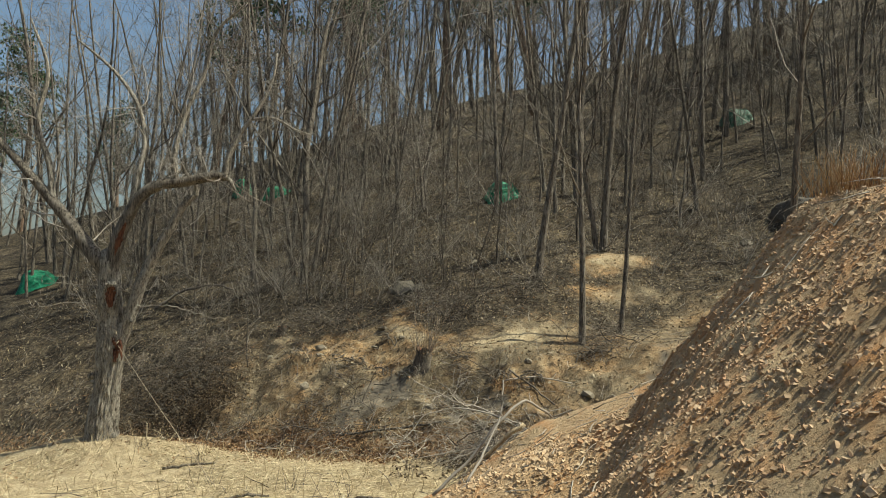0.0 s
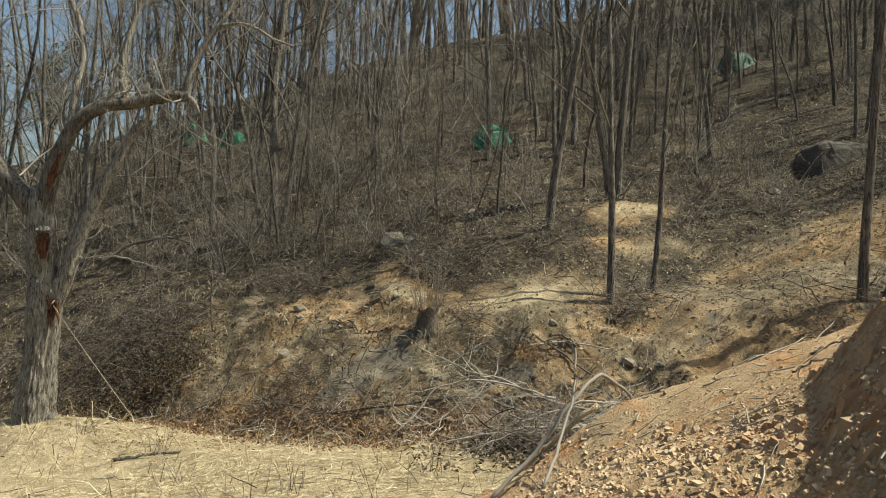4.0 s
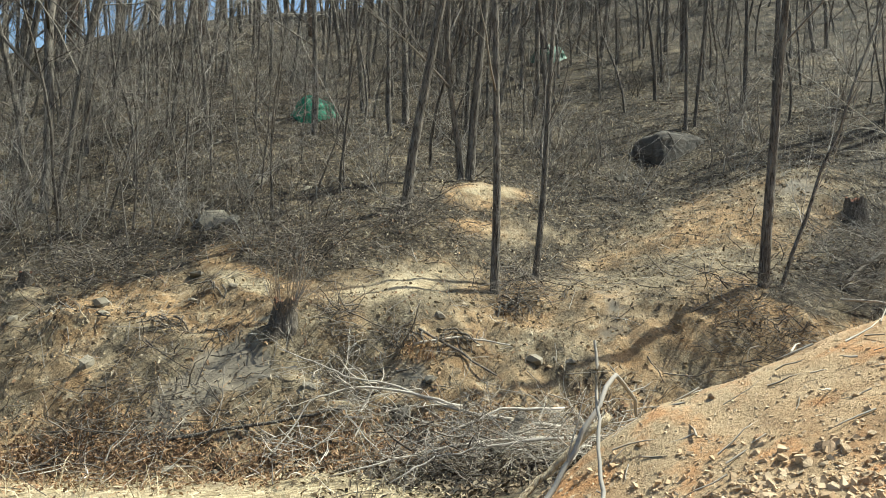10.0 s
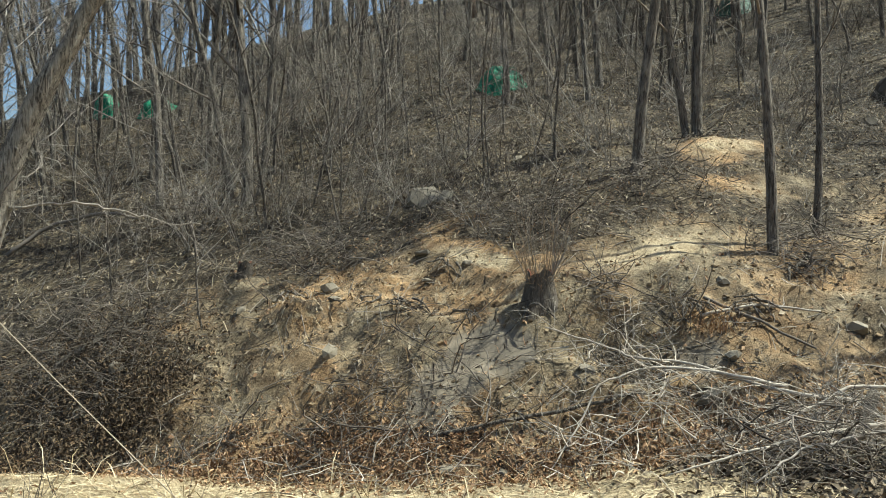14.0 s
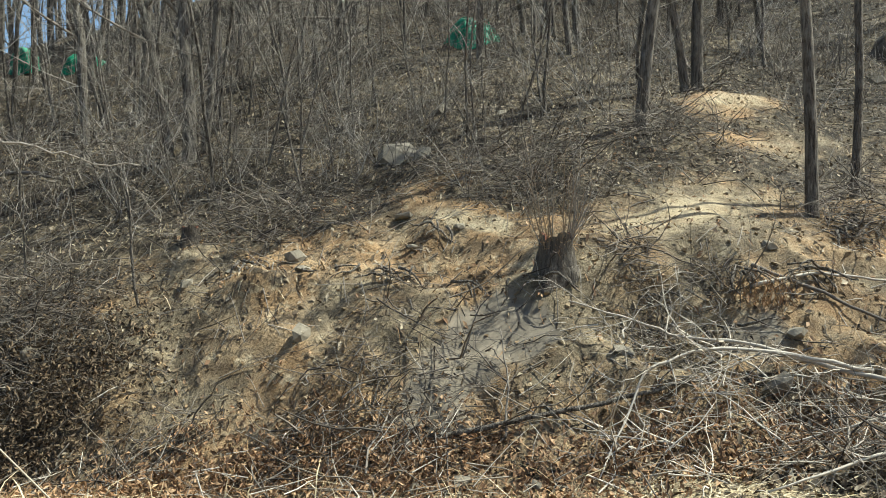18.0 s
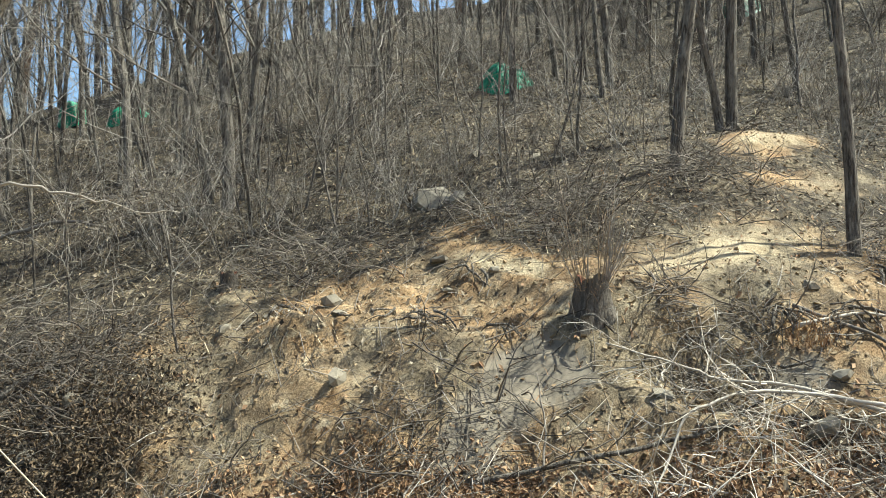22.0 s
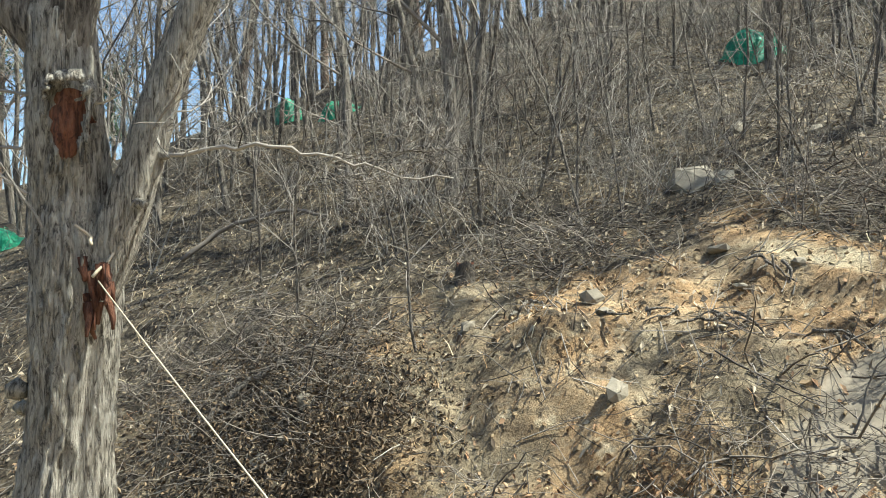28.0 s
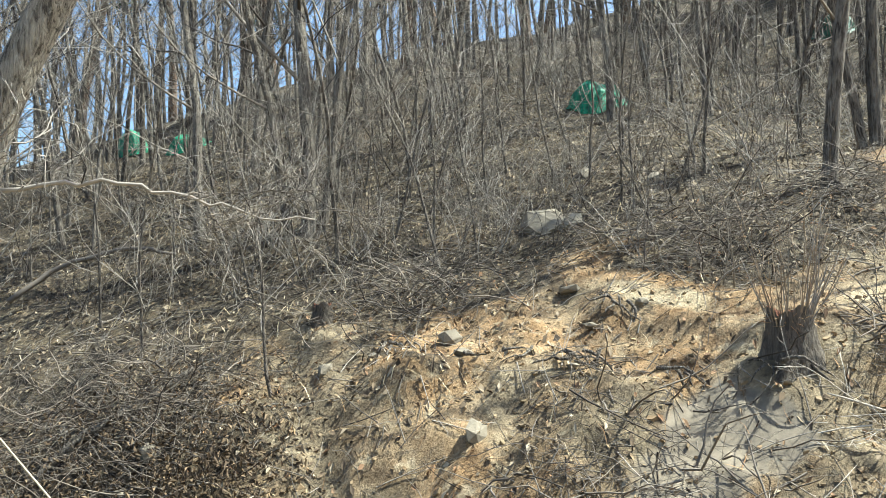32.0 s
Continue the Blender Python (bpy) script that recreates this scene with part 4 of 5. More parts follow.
    spread(rng, out, q, w * 0.75, 0, (14, 6, 4), 0.22, 42, 0.45, 0.20, -0.05, segs=4)
    part("side_branch", twig_bag(out, True, 0.0021), TWIG_FAR, root, "level dark side branch with drooping twigs")
    # bare wood where bark is gone: an oval hollow in the stem and a strip along the arched limb
    def bare_patch(line, widths, lift):
        q = curve(line, 16)
        verts = []
        for i, p in enumerate(q):
            u = i / 15
            half = np.interp(u, np.linspace(0, 1, len(widths)), widths) * (1 + 0.12 * rng.normal())
            for j in range(7):
                b = j / 3 - 1
                verts.append((p[0] + half * b * 0.92, p[1] + 0.39 * half * b + 0.45 * half * b * b - lift * (1 - b * b) + 0.004 * rng.normal(), p[2] + 0.006 * rng.normal()))
        bag = Bag()
        bag.put(verts, [(i * 7 + j, i * 7 + j + 1, (i + 1) * 7 + j + 1, (i + 1) * 7 + j) for i in range(15) for j in range(6)])
        return bag

    hole = part("wound", bare_patch(np.array([(-4.90, -0.168, 0.90), (-4.89, -0.175, 1.0), (-4.88, -0.178, 1.1), (-4.88, -0.172, 1.2)]) - base, [0.02, 0.06, 0.085, 0.085, 0.07], 0.004), WOUND, root, "bare red-brown wood where bark is gone")
    part("wound", bare_patch(np.array([(-4.87, -0.138, 1.66), (-4.83, -0.160, 1.82), (-4.77, -0.178, 2.0), (-4.70, -0.188, 2.15)]) - base, [0.012, 0.04, 0.045, 0.03, 0.010], 0.004), WOUND, root, "long strip of bare red wood")
    rim = Bag()
    for k in range(34):
        a = rng.uniform(-0.2, math.pi + 0.2)
        p = np.array((-4.88 + 0.095 * math.cos(a), -0.17 + 0.02 * rng.normal(), 1.20 + 0.075 * math.sin(a))) - base
        q, w = limb(rng, p, (0.3 * rng.normal(), -0.9, -0.9), rng.uniform(0.03, 0.10), rng.uniform(0.012, 0.028), 0.25, 0, 3, 0.4)
        rim.tube(q, w, 6, 0.35, rng)
    for k in range(22):
        sgn = 1 if k % 2 else -1
        z = rng.uniform(0.92, 1.2)
        p = np.array((-4.89 + sgn * (0.035 + 0.07 * (z - 0.9) / 0.3), -0.15 + 0.01 * rng.normal(), z)) - base
        q, w = limb(rng, p, (0.1 * sgn, -0.1, -1), rng.uniform(0.05, 0.12), 0.016, 0.12, 0, 3, 0.5)
        rim.tube(q, w, 6, 0.3, rng)
    part("torn_bark", rim, BARK_OLD, hole, "curled dark bark round the wound")
    for c, r in (((-5.16, -0.08, -0.12), 0.055), ((-5.15, -0.05, -0.20), 0.05), ((-4.50, -0.05, 0.92), 0.035), ((-4.60, -0.10, 0.70), 0.040), ((-4.33, -0.02, 1.70), 0.035)):
        knob = Bag()
        knob.put(np.array(c) - base + rock_points(rng, 1.0, 1.0, 3) * r, ROCK_FACES)
        part("burl", knob, BARK_OLD, root, "rounded burl on the bark")
    split = Bag()
    for k in range(16):
        q, w = limb(rng, np.array((-4.83 + 0.12 * rng.random(), -0.15 - 0.02 * rng.random(), 0.42 + rng.uniform(-0.16, 0.06))) - base, (0.1, -0.15, -1), rng.uniform(0.06, 0.18), 0.022, 0.12, 0, 3, 0.35)
        split.tube(q, w, 6, 0.35, rng)
    part("split_fork", split, WOUND, root, "split dark red wood below the fork")


old_tree()


def rope():
    rng = np.random.default_rng(6)
    a, b = np.array((-4.74, 11.60, 0.36)), np.array((-2.6, 9.35, ground(-2.6, 9.35) + 0.02))
    u = np.linspace(0, 1, 26)[:, None]
    q = a + (b - a) * u - np.array((0, 0, 0.03)) * (4 * u * (1 - u))
    bag = Bag()
    bag.tube(q, np.full(26, 0.0032), 6, 0.15, rng)
    root = thing("rope", "pale rope tied to the forked tree, running into the ditch", "rope", place=pose(0, 0, 0))
    line = part("line", bag, ROPE, root)
    tie = Bag()
    for k in range(2):
        s = limb(rng, a + np.array((rng.normal(0, 0.02), -0.02, rng.normal(0.04, 0.05))), (rng.normal(0, 0.5), -0.1, 1), 0.16, 0.008, 0.35, 0, 5, 0.8)
        tie.tube(*s, 5)
    part("knot", tie, ROPE, line)


rope()


# ---- the stump with its sprouts ----
def stump(x, y, size, seed, label, sprouts=0):
    rng = np.random.default_rng(seed)
    root = thing("tree_stump", label, "stump", place=spot(x, y, 0, size, sink=0.05))
    n, m = 48, 18
    ang = np.linspace(0, 2 * math.pi, n, endpoint=False)
    lobes = np.clip(np.sin(ang * 5 + 0.6 + 0.5 * np.sin(ang * 2)), -0.4, 1) + 0.35 * np.sin(ang * 2 + 4.2)
    jag = 0.07 * rng.random(n) + 0.05 * np.sin(ang * 3)
    bag, verts = Bag(), []
    for i in range(m):
        u = i / (m - 1)
        r = 0.22 + 0.06 * (1 - u) + 0.15 * (1 - u) ** 2.6 * (0.75 + lobes) + 0.018 * lobes + 0.012 * rough(ang * 4, 0 * ang + u, 0.25, 74) + 0.004 * rng.normal(0, 1, n)
        z = np.full(n, 0.52 * u) - (0.22 + 0.16 * lobes) * (1 - u) ** 2.2 + jag * u ** 3
        verts.append(np.stack([np.cos(ang) * r, np.sin(ang) * r, z], -1))
    verts.append(np.array([[0, 0, 0.47]]))
    f = [(i * n + j, i * n + (j + 1) % n, (i + 1) * n + (j + 1) % n, (i + 1) * n + j) for i in range(m - 1) for j in range(n)]
    bag.put(np.concatenate(verts), f)
    bole = part("bole", bag, MUD_WOOD, root)
    lid = Bag()
    lid.put(np.concatenate([verts[m - 1] - np.array((0, 0, 0.012)), [[0, 0, 0.49]]]), [(j, (j + 1) % n, n) for j in range(n)])
    part("cut_face", lid, WOUND, bole, "weathered cut face")
    chip = Bag()
    for k in range(3):
        q, w = limb(rng, (0.12, -0.06 + 0.03 * k, 0.42), (0.02, 0, 1), 0.2 - 0.05 * k, 0.026, 0.04, 0, 3, 0.6)
        chip.tube(q, w, 5, 0.35, rng)
    part("splinter", chip, CUT_WOOD, bole, "pale upright splinter")
    for k in range(5):
        a = rng.uniform(-1.6, 0.9)
        q, w = limb(rng, (0.22 * math.cos(a), 0.22 * math.sin(a), 0.02), (math.cos(a), math.sin(a), -0.75), rng.uniform(0.25, 0.5), 0.032, 0.18, -0.3, 6, 0.2)
        one = Bag()
        one.tube(q, w, 6, 0.3, rng)
        part("root", one, MUD_WOOD, root)
    if sprouts:
        debris = Bag()
        for k in range(130):
            a = rng.uniform(0, 6.28)
            r = 0.10 + 0.10 * rng.random()
            q, w = limb(rng, (r * math.cos(a), r * math.sin(a), 0.40 + 0.12 * rng.random()), (rng.normal() + 0.6 * math.cos(a), rng.normal() + 0.6 * math.sin(a), rng.normal(0.1, 0.5)), rng.uniform(0.08, 0.3), 0.004, 0.25, -0.4, 4, 0.4)
            debris.tube(q, w, 3)
        part("twig_collar", debris, STRAW_RUST, root, "brown tangle of dead shoots round the rim")
        for k in range(sprouts):
            out = []
            a = rng.uniform(0, 6.28)
            r = 0.15 + 0.08 * rng.random()
            q, w = limb(rng, (r * math.cos(a), r * math.sin(a), 0.36 + 0.1 * rng.random()), (0.7 * math.cos(a), 0.7 * math.sin(a), rng.uniform(0.7, 3.0)), rng.uniform(0.5, 1.6), 0.0085, 0.06, 0.35, 6, 0.4)
            out.append((q, w))
            spread(rng, out, q, w, 0, (3,), 0.3, 30, 0.35, 0.12, 0.3)
            part("sprout", twig_bag(out, floor=0.0034), SPROUT if k % 3 else TWIG_OLD, root)
    return root


stump(-0.32, 12.70, 0.54, 31, "grey tree stump with thin upright sprouts on the bank", 34)
stump(7.76, 12.8, 0.6, 32, "dark ragged tree stump by the gully brush")
stump(-3.11, 15.16, 0.35, 33, "small black stub above the bank")


# ---- tarpaulin-covered wood piles ----
def tarp_pile(x, y, wide, deep, tall, turn, material, label, seed):
    rng = np.random.default_rng(seed)
    n, m = 36, 15
    bag, verts = Bag(), []
    z0 = ground(x, y)
    c, s = math.cos(math.radians(turn)), math.sin(math.radians(turn))
    for i in range(m):
        u = i / (m - 1)
        prof = (1 - u ** 3.2) ** 0.5 if u < 1 else 0.0
        for j in range(n):
            a = 2 * math.pi * j / n
            e = 0.42
            px = wide / 2 * math.copysign(abs(math.cos(a)) ** e, math.cos(a))
            py = deep / 2 * math.copysign(abs(math.sin(a)) ** e, math.sin(a))
            fold = 1 + 0.05 * math.sin(a * 11 + 3 * u) * (1 - u) + 0.06 * float(rough(a * 3, u * 4, 0.8, seed))
            k = (0.15 + 0.85 * prof) * fold * (1 + 0.18 * (1 - u) ** 4)
            if i == m - 1:
                k = 0.02
            wx, wy = (px * c - py * s) * k, (px * s + py * c) * k
            low = ground(x + wx, y + wy) - z0
            wz = low * (1 - u) ** 1.5 + tall * u * (1 + 0.16 * float(rough(px * 2, py * 2, 0.5, seed + 1))) + 0.01
            verts.append((wx, wy, wz))
    bag.put(verts, [(i * n + j, i * n + (j + 1) % n, (i + 1) * n + (j + 1) % n, (i + 1) * n + j) for i in range(m - 1) for j in range(n)])
    root = thing("tarp_pile", label, "tarp pile", "covered wood piles", place=pose(x, y, z0))
    sheet = part("sheet", bag, material, root)
    cord = Bag()
    for k in (-0.25, 0.28):
        pts = []
        for t in np.linspace(-1, 1, 13):
            px, py = k * wide, t * deep * 0.56
            wx, wy = px * c - py * s, px * s + py * c
            low = ground(x + wx, y + wy) - z0
            pts.append((wx, wy, max(low, 0) * abs(t) ** 4 + tall * 1.03 * (1 - abs(t) ** 3.5) + 0.01))
        cord.tube(pts, np.full(13, 0.008), 4)
    part("cord", cord, material, sheet)
    return root


tarp_pile(1.32, 20.0, 0.72, 0.62, 0.40, 12, TARP, "bright green tarpaulin over a wood pile among saplings", 51)
tarp_pile(-7.2, 27.4, 0.55, 0.6, 0.5, 30, TARP, "green tarpaulin over a wood pile under trees", 52)
tarp_pile(-5.75, 26.2, 0.75, 0.6, 0.3, -10, TARP, "green tarpaulin over a low pile far uphill", 53)
tarp_pile(-11.8, 22.8, 0.85, 0.8, 0.4, 20, TARP, "green tarpaulin over a pile in rusty grass", 54)
tarp_pile(8.65, 24.1, 0.75, 0.7, 0.4, 5, TARP_FADED, "faded green tarpaulin high on the slope", 55)
tarp_pile(7.55, 16.95, 1.15, 0.8, 0.27, 8, TARP_DARK, "dark grey covered mound on the slope", 56)


# ---- rocks ----
def rock(x, y, size, flat, seed, material, label, sink=0.35, group="", bits=1, tilt=0.25):
    rng = np.random.default_rng(seed)
    bag = Bag()
    for k in range(bits):
        v = turned(rng, rock_points(rng, size * (1 if k == 0 else 0.5), flat), tilt)
        bag.put(v + (0 if k == 0 else rng.normal(0, size * 0.6, 3) * np.array((1, 1, 0.2))), ROCK_FACES)
    me = bag.mesh("rock", material, False)
    ob = new("rock", me)
    ob.matrix_basis = pose(x, y, ground(x, y) + size * flat * (0.6 - sink))
    return tagged(ob, label, "rock", group)


rock(-0.90, 15.95, 0.30, 0.40, 61, GREY_ROCK, "flat pale grey rock slab set in the slope", 0.35)
rock(-0.62, 15.85, 0.15, 0.45, 62, GREY_ROCK, "grey rock beside the slab")
rock(-0.05, 16.9, 0.14, 0.6, 163, GREY_ROCK, "squared pale rock in the litter")
rock(0.55, 16.4, 0.12, 0.6, 164, GREY_ROCK, "pale rock among shrubs")
for k, (x, y, s) in enumerate([(-2.19, 14.08, 0.13), (-2.16, 13.8, 0.10), (-3.12, 14.22, 0.10), (-2.75, 14.3, 0.10), (-1.52, 13.3, 0.06), (-2.25, 13.0, 0.12), (-1.2, 13.75, 0.07), (-1.14, 14.45, 0.11), (-0.75, 13.9, 0.07), (-4.61, 13.84, 0.16), (-4.34, 14.11, 0.15), (-4.45, 13.95, 0.10), (0.56, 11.3, 0.10), (0.95, 11.6, 0.09), (2.1, 11.6, 0.12), (1.3, 12.35, 0.07), (6.05, 16.2, 0.16), (6.3, 15.9, 0.10), (2.4, 11.4, 0.08), (-0.2, 11.9, 0.09), (-1.5, 11.4, 0.09), (-1.1, 11.2, 0.05), (-1.75, 11.5, 0.06)]):
    rock(x, y, s, 0.62, 70 + k, GREY_ROCK, "pale stone half sunk in bank soil", 0.3, "stones in the bank")

rng = np.random.default_rng(21)
stone_meshes = []
for k in range(14):
    b = Bag()
    b.put(rock_points(rng, 1.0, 0.75), ROCK_FACES)
    stone_meshes.append(b.mesh("stone", SCREE if k % 3 else SHALE, False))
count = 0
while count < 280:
    x, y = (rng.normal(0.85, 0.32), rng.normal(6.5, 0.6)) if count % 2 else (rng.uniform(0.2, 2.2), rng.uniform(3.0, 8.2))
    if heap(x, y) < max(near_side(x, y), far_side(x, y)) + 0.02 or (y > 7.4 and rng.random() < 0.5) or (y < 5.6 and heap(x, y) > 0.5 and rng.random() < 0.75):
        continue
    s = 0.010 + 0.026 * rng.random() ** 2.2
    if x < 1.3 and 5.8 < y < 7.4:
        s *= 1.35
    ob = new("scree_stone", stone_meshes[int(rng.integers(14))])
    ob.matrix_basis = pose(x, y, ground(x, y) - s * 0.1, *(float(a) for a in rng.uniform(-40, 40, 2)), float(rng.uniform(0, 360))) @ Matrix.Scale(s, 4)
    tagged(ob, "angular buff stone on the red scree", "stone", "scree stones")
    count += 1


def outcrop():
    """Tilted shale plates in the cut end of the heap."""
    rng = np.random.default_rng(23)
    root = thing("shale_outcrop", "broken upright shale plates in the cut end of the heap", "outcrop", place=pose(0, 0, 0))
    made = []
    for k in range(12):
        b = Bag()
        v = np.array([(sx, sy, sz) for sx in (-1, 1) for sy in (-1, 1) for sz in (-1, 1)], float) * (1 + rng.uniform(-0.22, 0.12, (8, 3)))
        b.put(v * np.array((rng.uniform(0.28, 0.5), rng.uniform(0.35, 0.7), rng.uniform(0.7, 1.1))), BLOCK_FACES)
        made.append(b.mesh("shale_plate", SHALE, False))
    n = 0
    while n < 300:
        x, y = rng.uniform(1.05, 2.2), rng.uniform(4.9, 6.45)
        z = ground(x, y)
        if heap(x, y) < 0.22 + 0.15 * (x - 1.2) or z > 1.9 or rng.random() > bump(x, y, 1.35, 5.85, 0.55, 0.55) + 0.15:
            continue
        s = 0.022 + 0.052 * rng.random() ** 1.8
        ob = part("shale_plate", made[int(rng.integers(12))], SHALE, root)
        ob.matrix_basis = pose(x, y, z - 0.45 * s, float(rng.normal(-8, 9)), float(26 + rng.normal(0, 9)), float(rng.normal(-30, 14))) @ Matrix.Scale(s, 4)
        n += 1


outcrop()


def build_stones(name, label, rng, count, area, keep, lo, hi, material, power=2.5, sink=0.08):
    x, y, z = scatter(rng, count, *area, keep)
    bag = Bag()
    kinds = [block_points(rng, 0.75) * np.array((1, 1, rng.uniform(0.55, 0.95))) for _ in range(24)]
    vs, fs = [], []
    base = np.array(BLOCK_FACES)
    for i in range(len(x)):
        s = lo + (hi - lo) * rng.random() ** power
        v = turned(rng, kinds[i % 24], 0.6) * s + np.array((x[i], y[i], z[i] - sink * s))
        vs.append(v)
        fs.append(base + 8 * i)
    bag.v, bag.n = vs, 8 * len(vs)
    bag.f = np.concatenate(fs)
    return solid(name, bag, material, label, "gravel", kind="stuff", smooth=False)


def on_heap(x, y):
    return (soils(x, y)[2] > 0.5) * 1.0


def on_fan(x, y):
    return (soils(x, y)[2] > 0.5) * np.where(bump(x, y, 0.9, 6.4, 0.9, 1.3) > 0.3, 1.0, 0.45) * np.where((y > 6.3) | (heap(x, y) < 0.45), 1.0, 0.12)


def on_bank(x, y):
    s, b, r = soils(x, y)
    return np.clip(b, 0, 1) * 0.9 * (1 - 0.85 * clay_at(x, y)) * (1 - 0.9 * s)


def on_litter(x, y):
    s, b, r = soils(x, y)
    return np.clip(1 - s * 1.2 - b * 0.85 - r * 1.2, 0.0, 1) * np.clip(1.3 - (y - 12) / 14, 0.15, 1)


def on_sand(x, y):
    return np.clip(soils(x, y)[0], 0, 1)


def in_ditch(x, y):
    return np.clip(1 - np.abs(near_side(x, y) - far_side(x, y)) / 0.45, 0, 1) * (soils(x, y)[2] < 0.3)


R = np.random.default_rng
build_stones("scree", "loose buff and rusty stone chips on the heap", R(81), 42000, (0.0, 4.6, 2.4, 9.0), on_fan, 0.002, 0.017, SCREE, 4.0, 0.2)
build_stones("toe_stones", "loose heaped stones at the toe of the scree", R(97), 9000, (0.0, 1.7, 5.0, 8.4), lambda x, y: np.clip(1.4 * bump(x, y, 0.75, 6.35, 0.38, 0.75, 25) + 0.5 * bump(x, y, 0.45, 7.1, 0.3, 0.8), 0, 1) * (soils(x, y)[2] > 0.3), 0.007, 0.034, SCREE, 2.4)
build_stones("shale_chips", "angular shale fragments on the cut face", R(82), 21000, (0.2, 2.9, 2.0, 6.5), lambda x, y: on_heap(x, y) * (heap(x, y) > 0.2), 0.005, 0.026, SHALE, 2.0, 0.3)
build_stones("soil_clods", "crumbled earth and small stones on the bank", R(83), 26000, (-4.5, 8.5, 10.8, 16.5), on_bank, 0.004, 0.034, CLOD, 3.5)
build_stones("grit", "small pebbles on the sandy track", R(84), 2500, (-6.0, 1.5, 3.5, 12.0), lambda x, y: on_sand(x, y) * 0.4, 0.004, 0.020, GREY_ROCK, 3.0)
build_stones("pale_gravel", "small pale heap of gravel on the sand", R(96), 5200, (-1.9, 0.3, 6.2, 8.6), lambda x, y: np.clip(bump(x, y, -0.75, 7.4, 0.50, 0.45) * 1.6, 0, 1) * (soils(x, y)[2] < 0.4), 0.006, 0.028, PALE_GRAVEL, 2.5)
build_leaves("leaf_litter", "brown fallen leaves over the hillside", R(85), 105000, (-11, 15, 11.5, 25), on_litter, 0.025, LITTER)
build_leaves("rust_leaves", "rusty curled leaves in the ditch", R(86), 60000, (-9, 3, 10.5, 15.5), lambda x, y: np.clip(in_ditch(x, y) + 0.03, 0, 1), 0.024, LITTER_RED)
build_leaves("bank_leaves", "scattered dry leaves on bare earth", R(87), 13000, (-5, 9, 10.8, 17), lambda x, y: on_bank(x, y) * np.where(rough(x, y, 0.45, 43) > 0.15, 1.0, 0.04), 0.020, LITTER_DARK)
build_blades("straw", "flattened pale straw on the sandy berm", R(88), 90000, (-7.5, 1.0, 6.0, 12.4), lambda x, y: on_sand(x, y) * np.where(rough(x, y, 0.9, 40) > -0.25, 0.95, 0.25) * (1 - 0.9 * (bump(x, y, -0.75, 7.4, 0.50, 0.45) > 0.5)), 0.17, 0.05, STRAW)
build_blades("rusty_grass", "rusty dry grass along the ditch", R(89), 16000, (-12, 1.5, 10.5, 15.5), lambda x, y: np.clip(in_ditch(x, y) * 0.9 + 0.06, 0, 1), 0.17, 0.6, STRAW_RUST, thin=0.6)
build_leaves("ditch_leaves", "brown leaves among branches at the end of the sand", R(98), 7000, (-0.6, 3.0, 9.2, 11.2), lambda x, y: on_litter(x, y) + 0.2, 0.030, LITTER)
build_blades("standing_straw", "sparse upright straws on the berm", R(90), 900, (-6, 0.5, 6.5, 12), on_sand, 0.38, 1.4, STRAW)
build_blades("hill_grass", "dry tufts among the leaf litter", R(91), 12000, (-10, 10, 12.5, 22), lambda x, y: on_litter(x, y) * np.where(rough(x, y, 0.8, 41) > 0.25, 0.9, 0.08), 0.24, 0.6, STRAW)
build_sticks("fallen_twigs", "grey fallen twigs over the litter", R(92), 13000, (-10, 11, 11.2, 22), lambda x, y: on_litter(x, y) * 0.8 + 0.3 * on_bank(x, y) * (rough(x, y, 0.45, 43) > 0.0), 0.45, 0.0042, TWIG_FAR)
build_sticks("bleached_twigs", "bleached broken twigs in the ditch and on the bank", R(93), 4200, (-7, 9, 10.4, 16), lambda x, y: np.clip(in_ditch(x, y) * 0.8 + 0.06 * on_bank(x, y), 0, 1), 0.42, 0.0045, TWIG_PALE, lift=0.12)
build_sticks("scree_twigs", "dry sticks on the scree", R(94), 160, (0.2, 3.5, 4.6, 8.2), on_heap, 0.25, 0.006, TWIG_PALE)
build_sticks("sand_twigs", "dry sticks on the straw", R(95), 90, (-6, 0.8, 7, 12), on_sand, 0.45, 0.005, TWIG)


# ---- fallen branches ----
def fallen(pts, r0, r1, seed, material, label, kids=(9, 5), ratio=0.35, name="fallen_branch", lift=0.12, angle=48):
    """A dead branch through places over the ground (x, y, height above it)."""
    rng = np.random.default_rng(seed)
    x0, y0 = pts[0][0], pts[0][1]
    base = np.array((x0, y0, ground(x0, y0)))
    p = np.array([(x, y, ground(x, y) + h) for x, y, h in pts]) - base
    t, u = np.linspace(0, 1, len(p)), np.linspace(0, 1, 4 * len(p))
    q = np.stack([np.interp(u, t, p[:, k]) for k in range(3)], -1)
    q[1:-1] = (q[:-2] + 2 * q[1:-1] + q[2:]) / 4
    q[1:-1] += rng.normal(0, 0.006, q[1:-1].shape)
    root = thing(name, label, "branch", "fallen branches", place=Matrix.Translation(base))
    bag = Bag()
    w = np.linspace(r0, r1, len(q))
    bag.tube(q, w, 7, 0.15, rng)
    part("stem", bag, material, root)
    for k in range(kids[0] if kids else 0):
        out = []
        lo = 0.25 + 0.75 * k / kids[0]
        cut = int(lo * (len(q) - 3))
        spread(rng, out, q[cut:cut + 3], np.minimum(w[cut:cut + 3], 0.010), 0, (1,) + tuple(kids[1:]), 0.1, angle, ratio * (len(q) - 1) / 2, 0.2, lift)
        part("side_branch", twig_bag(out, True, 0.0022), material, root)
    return root


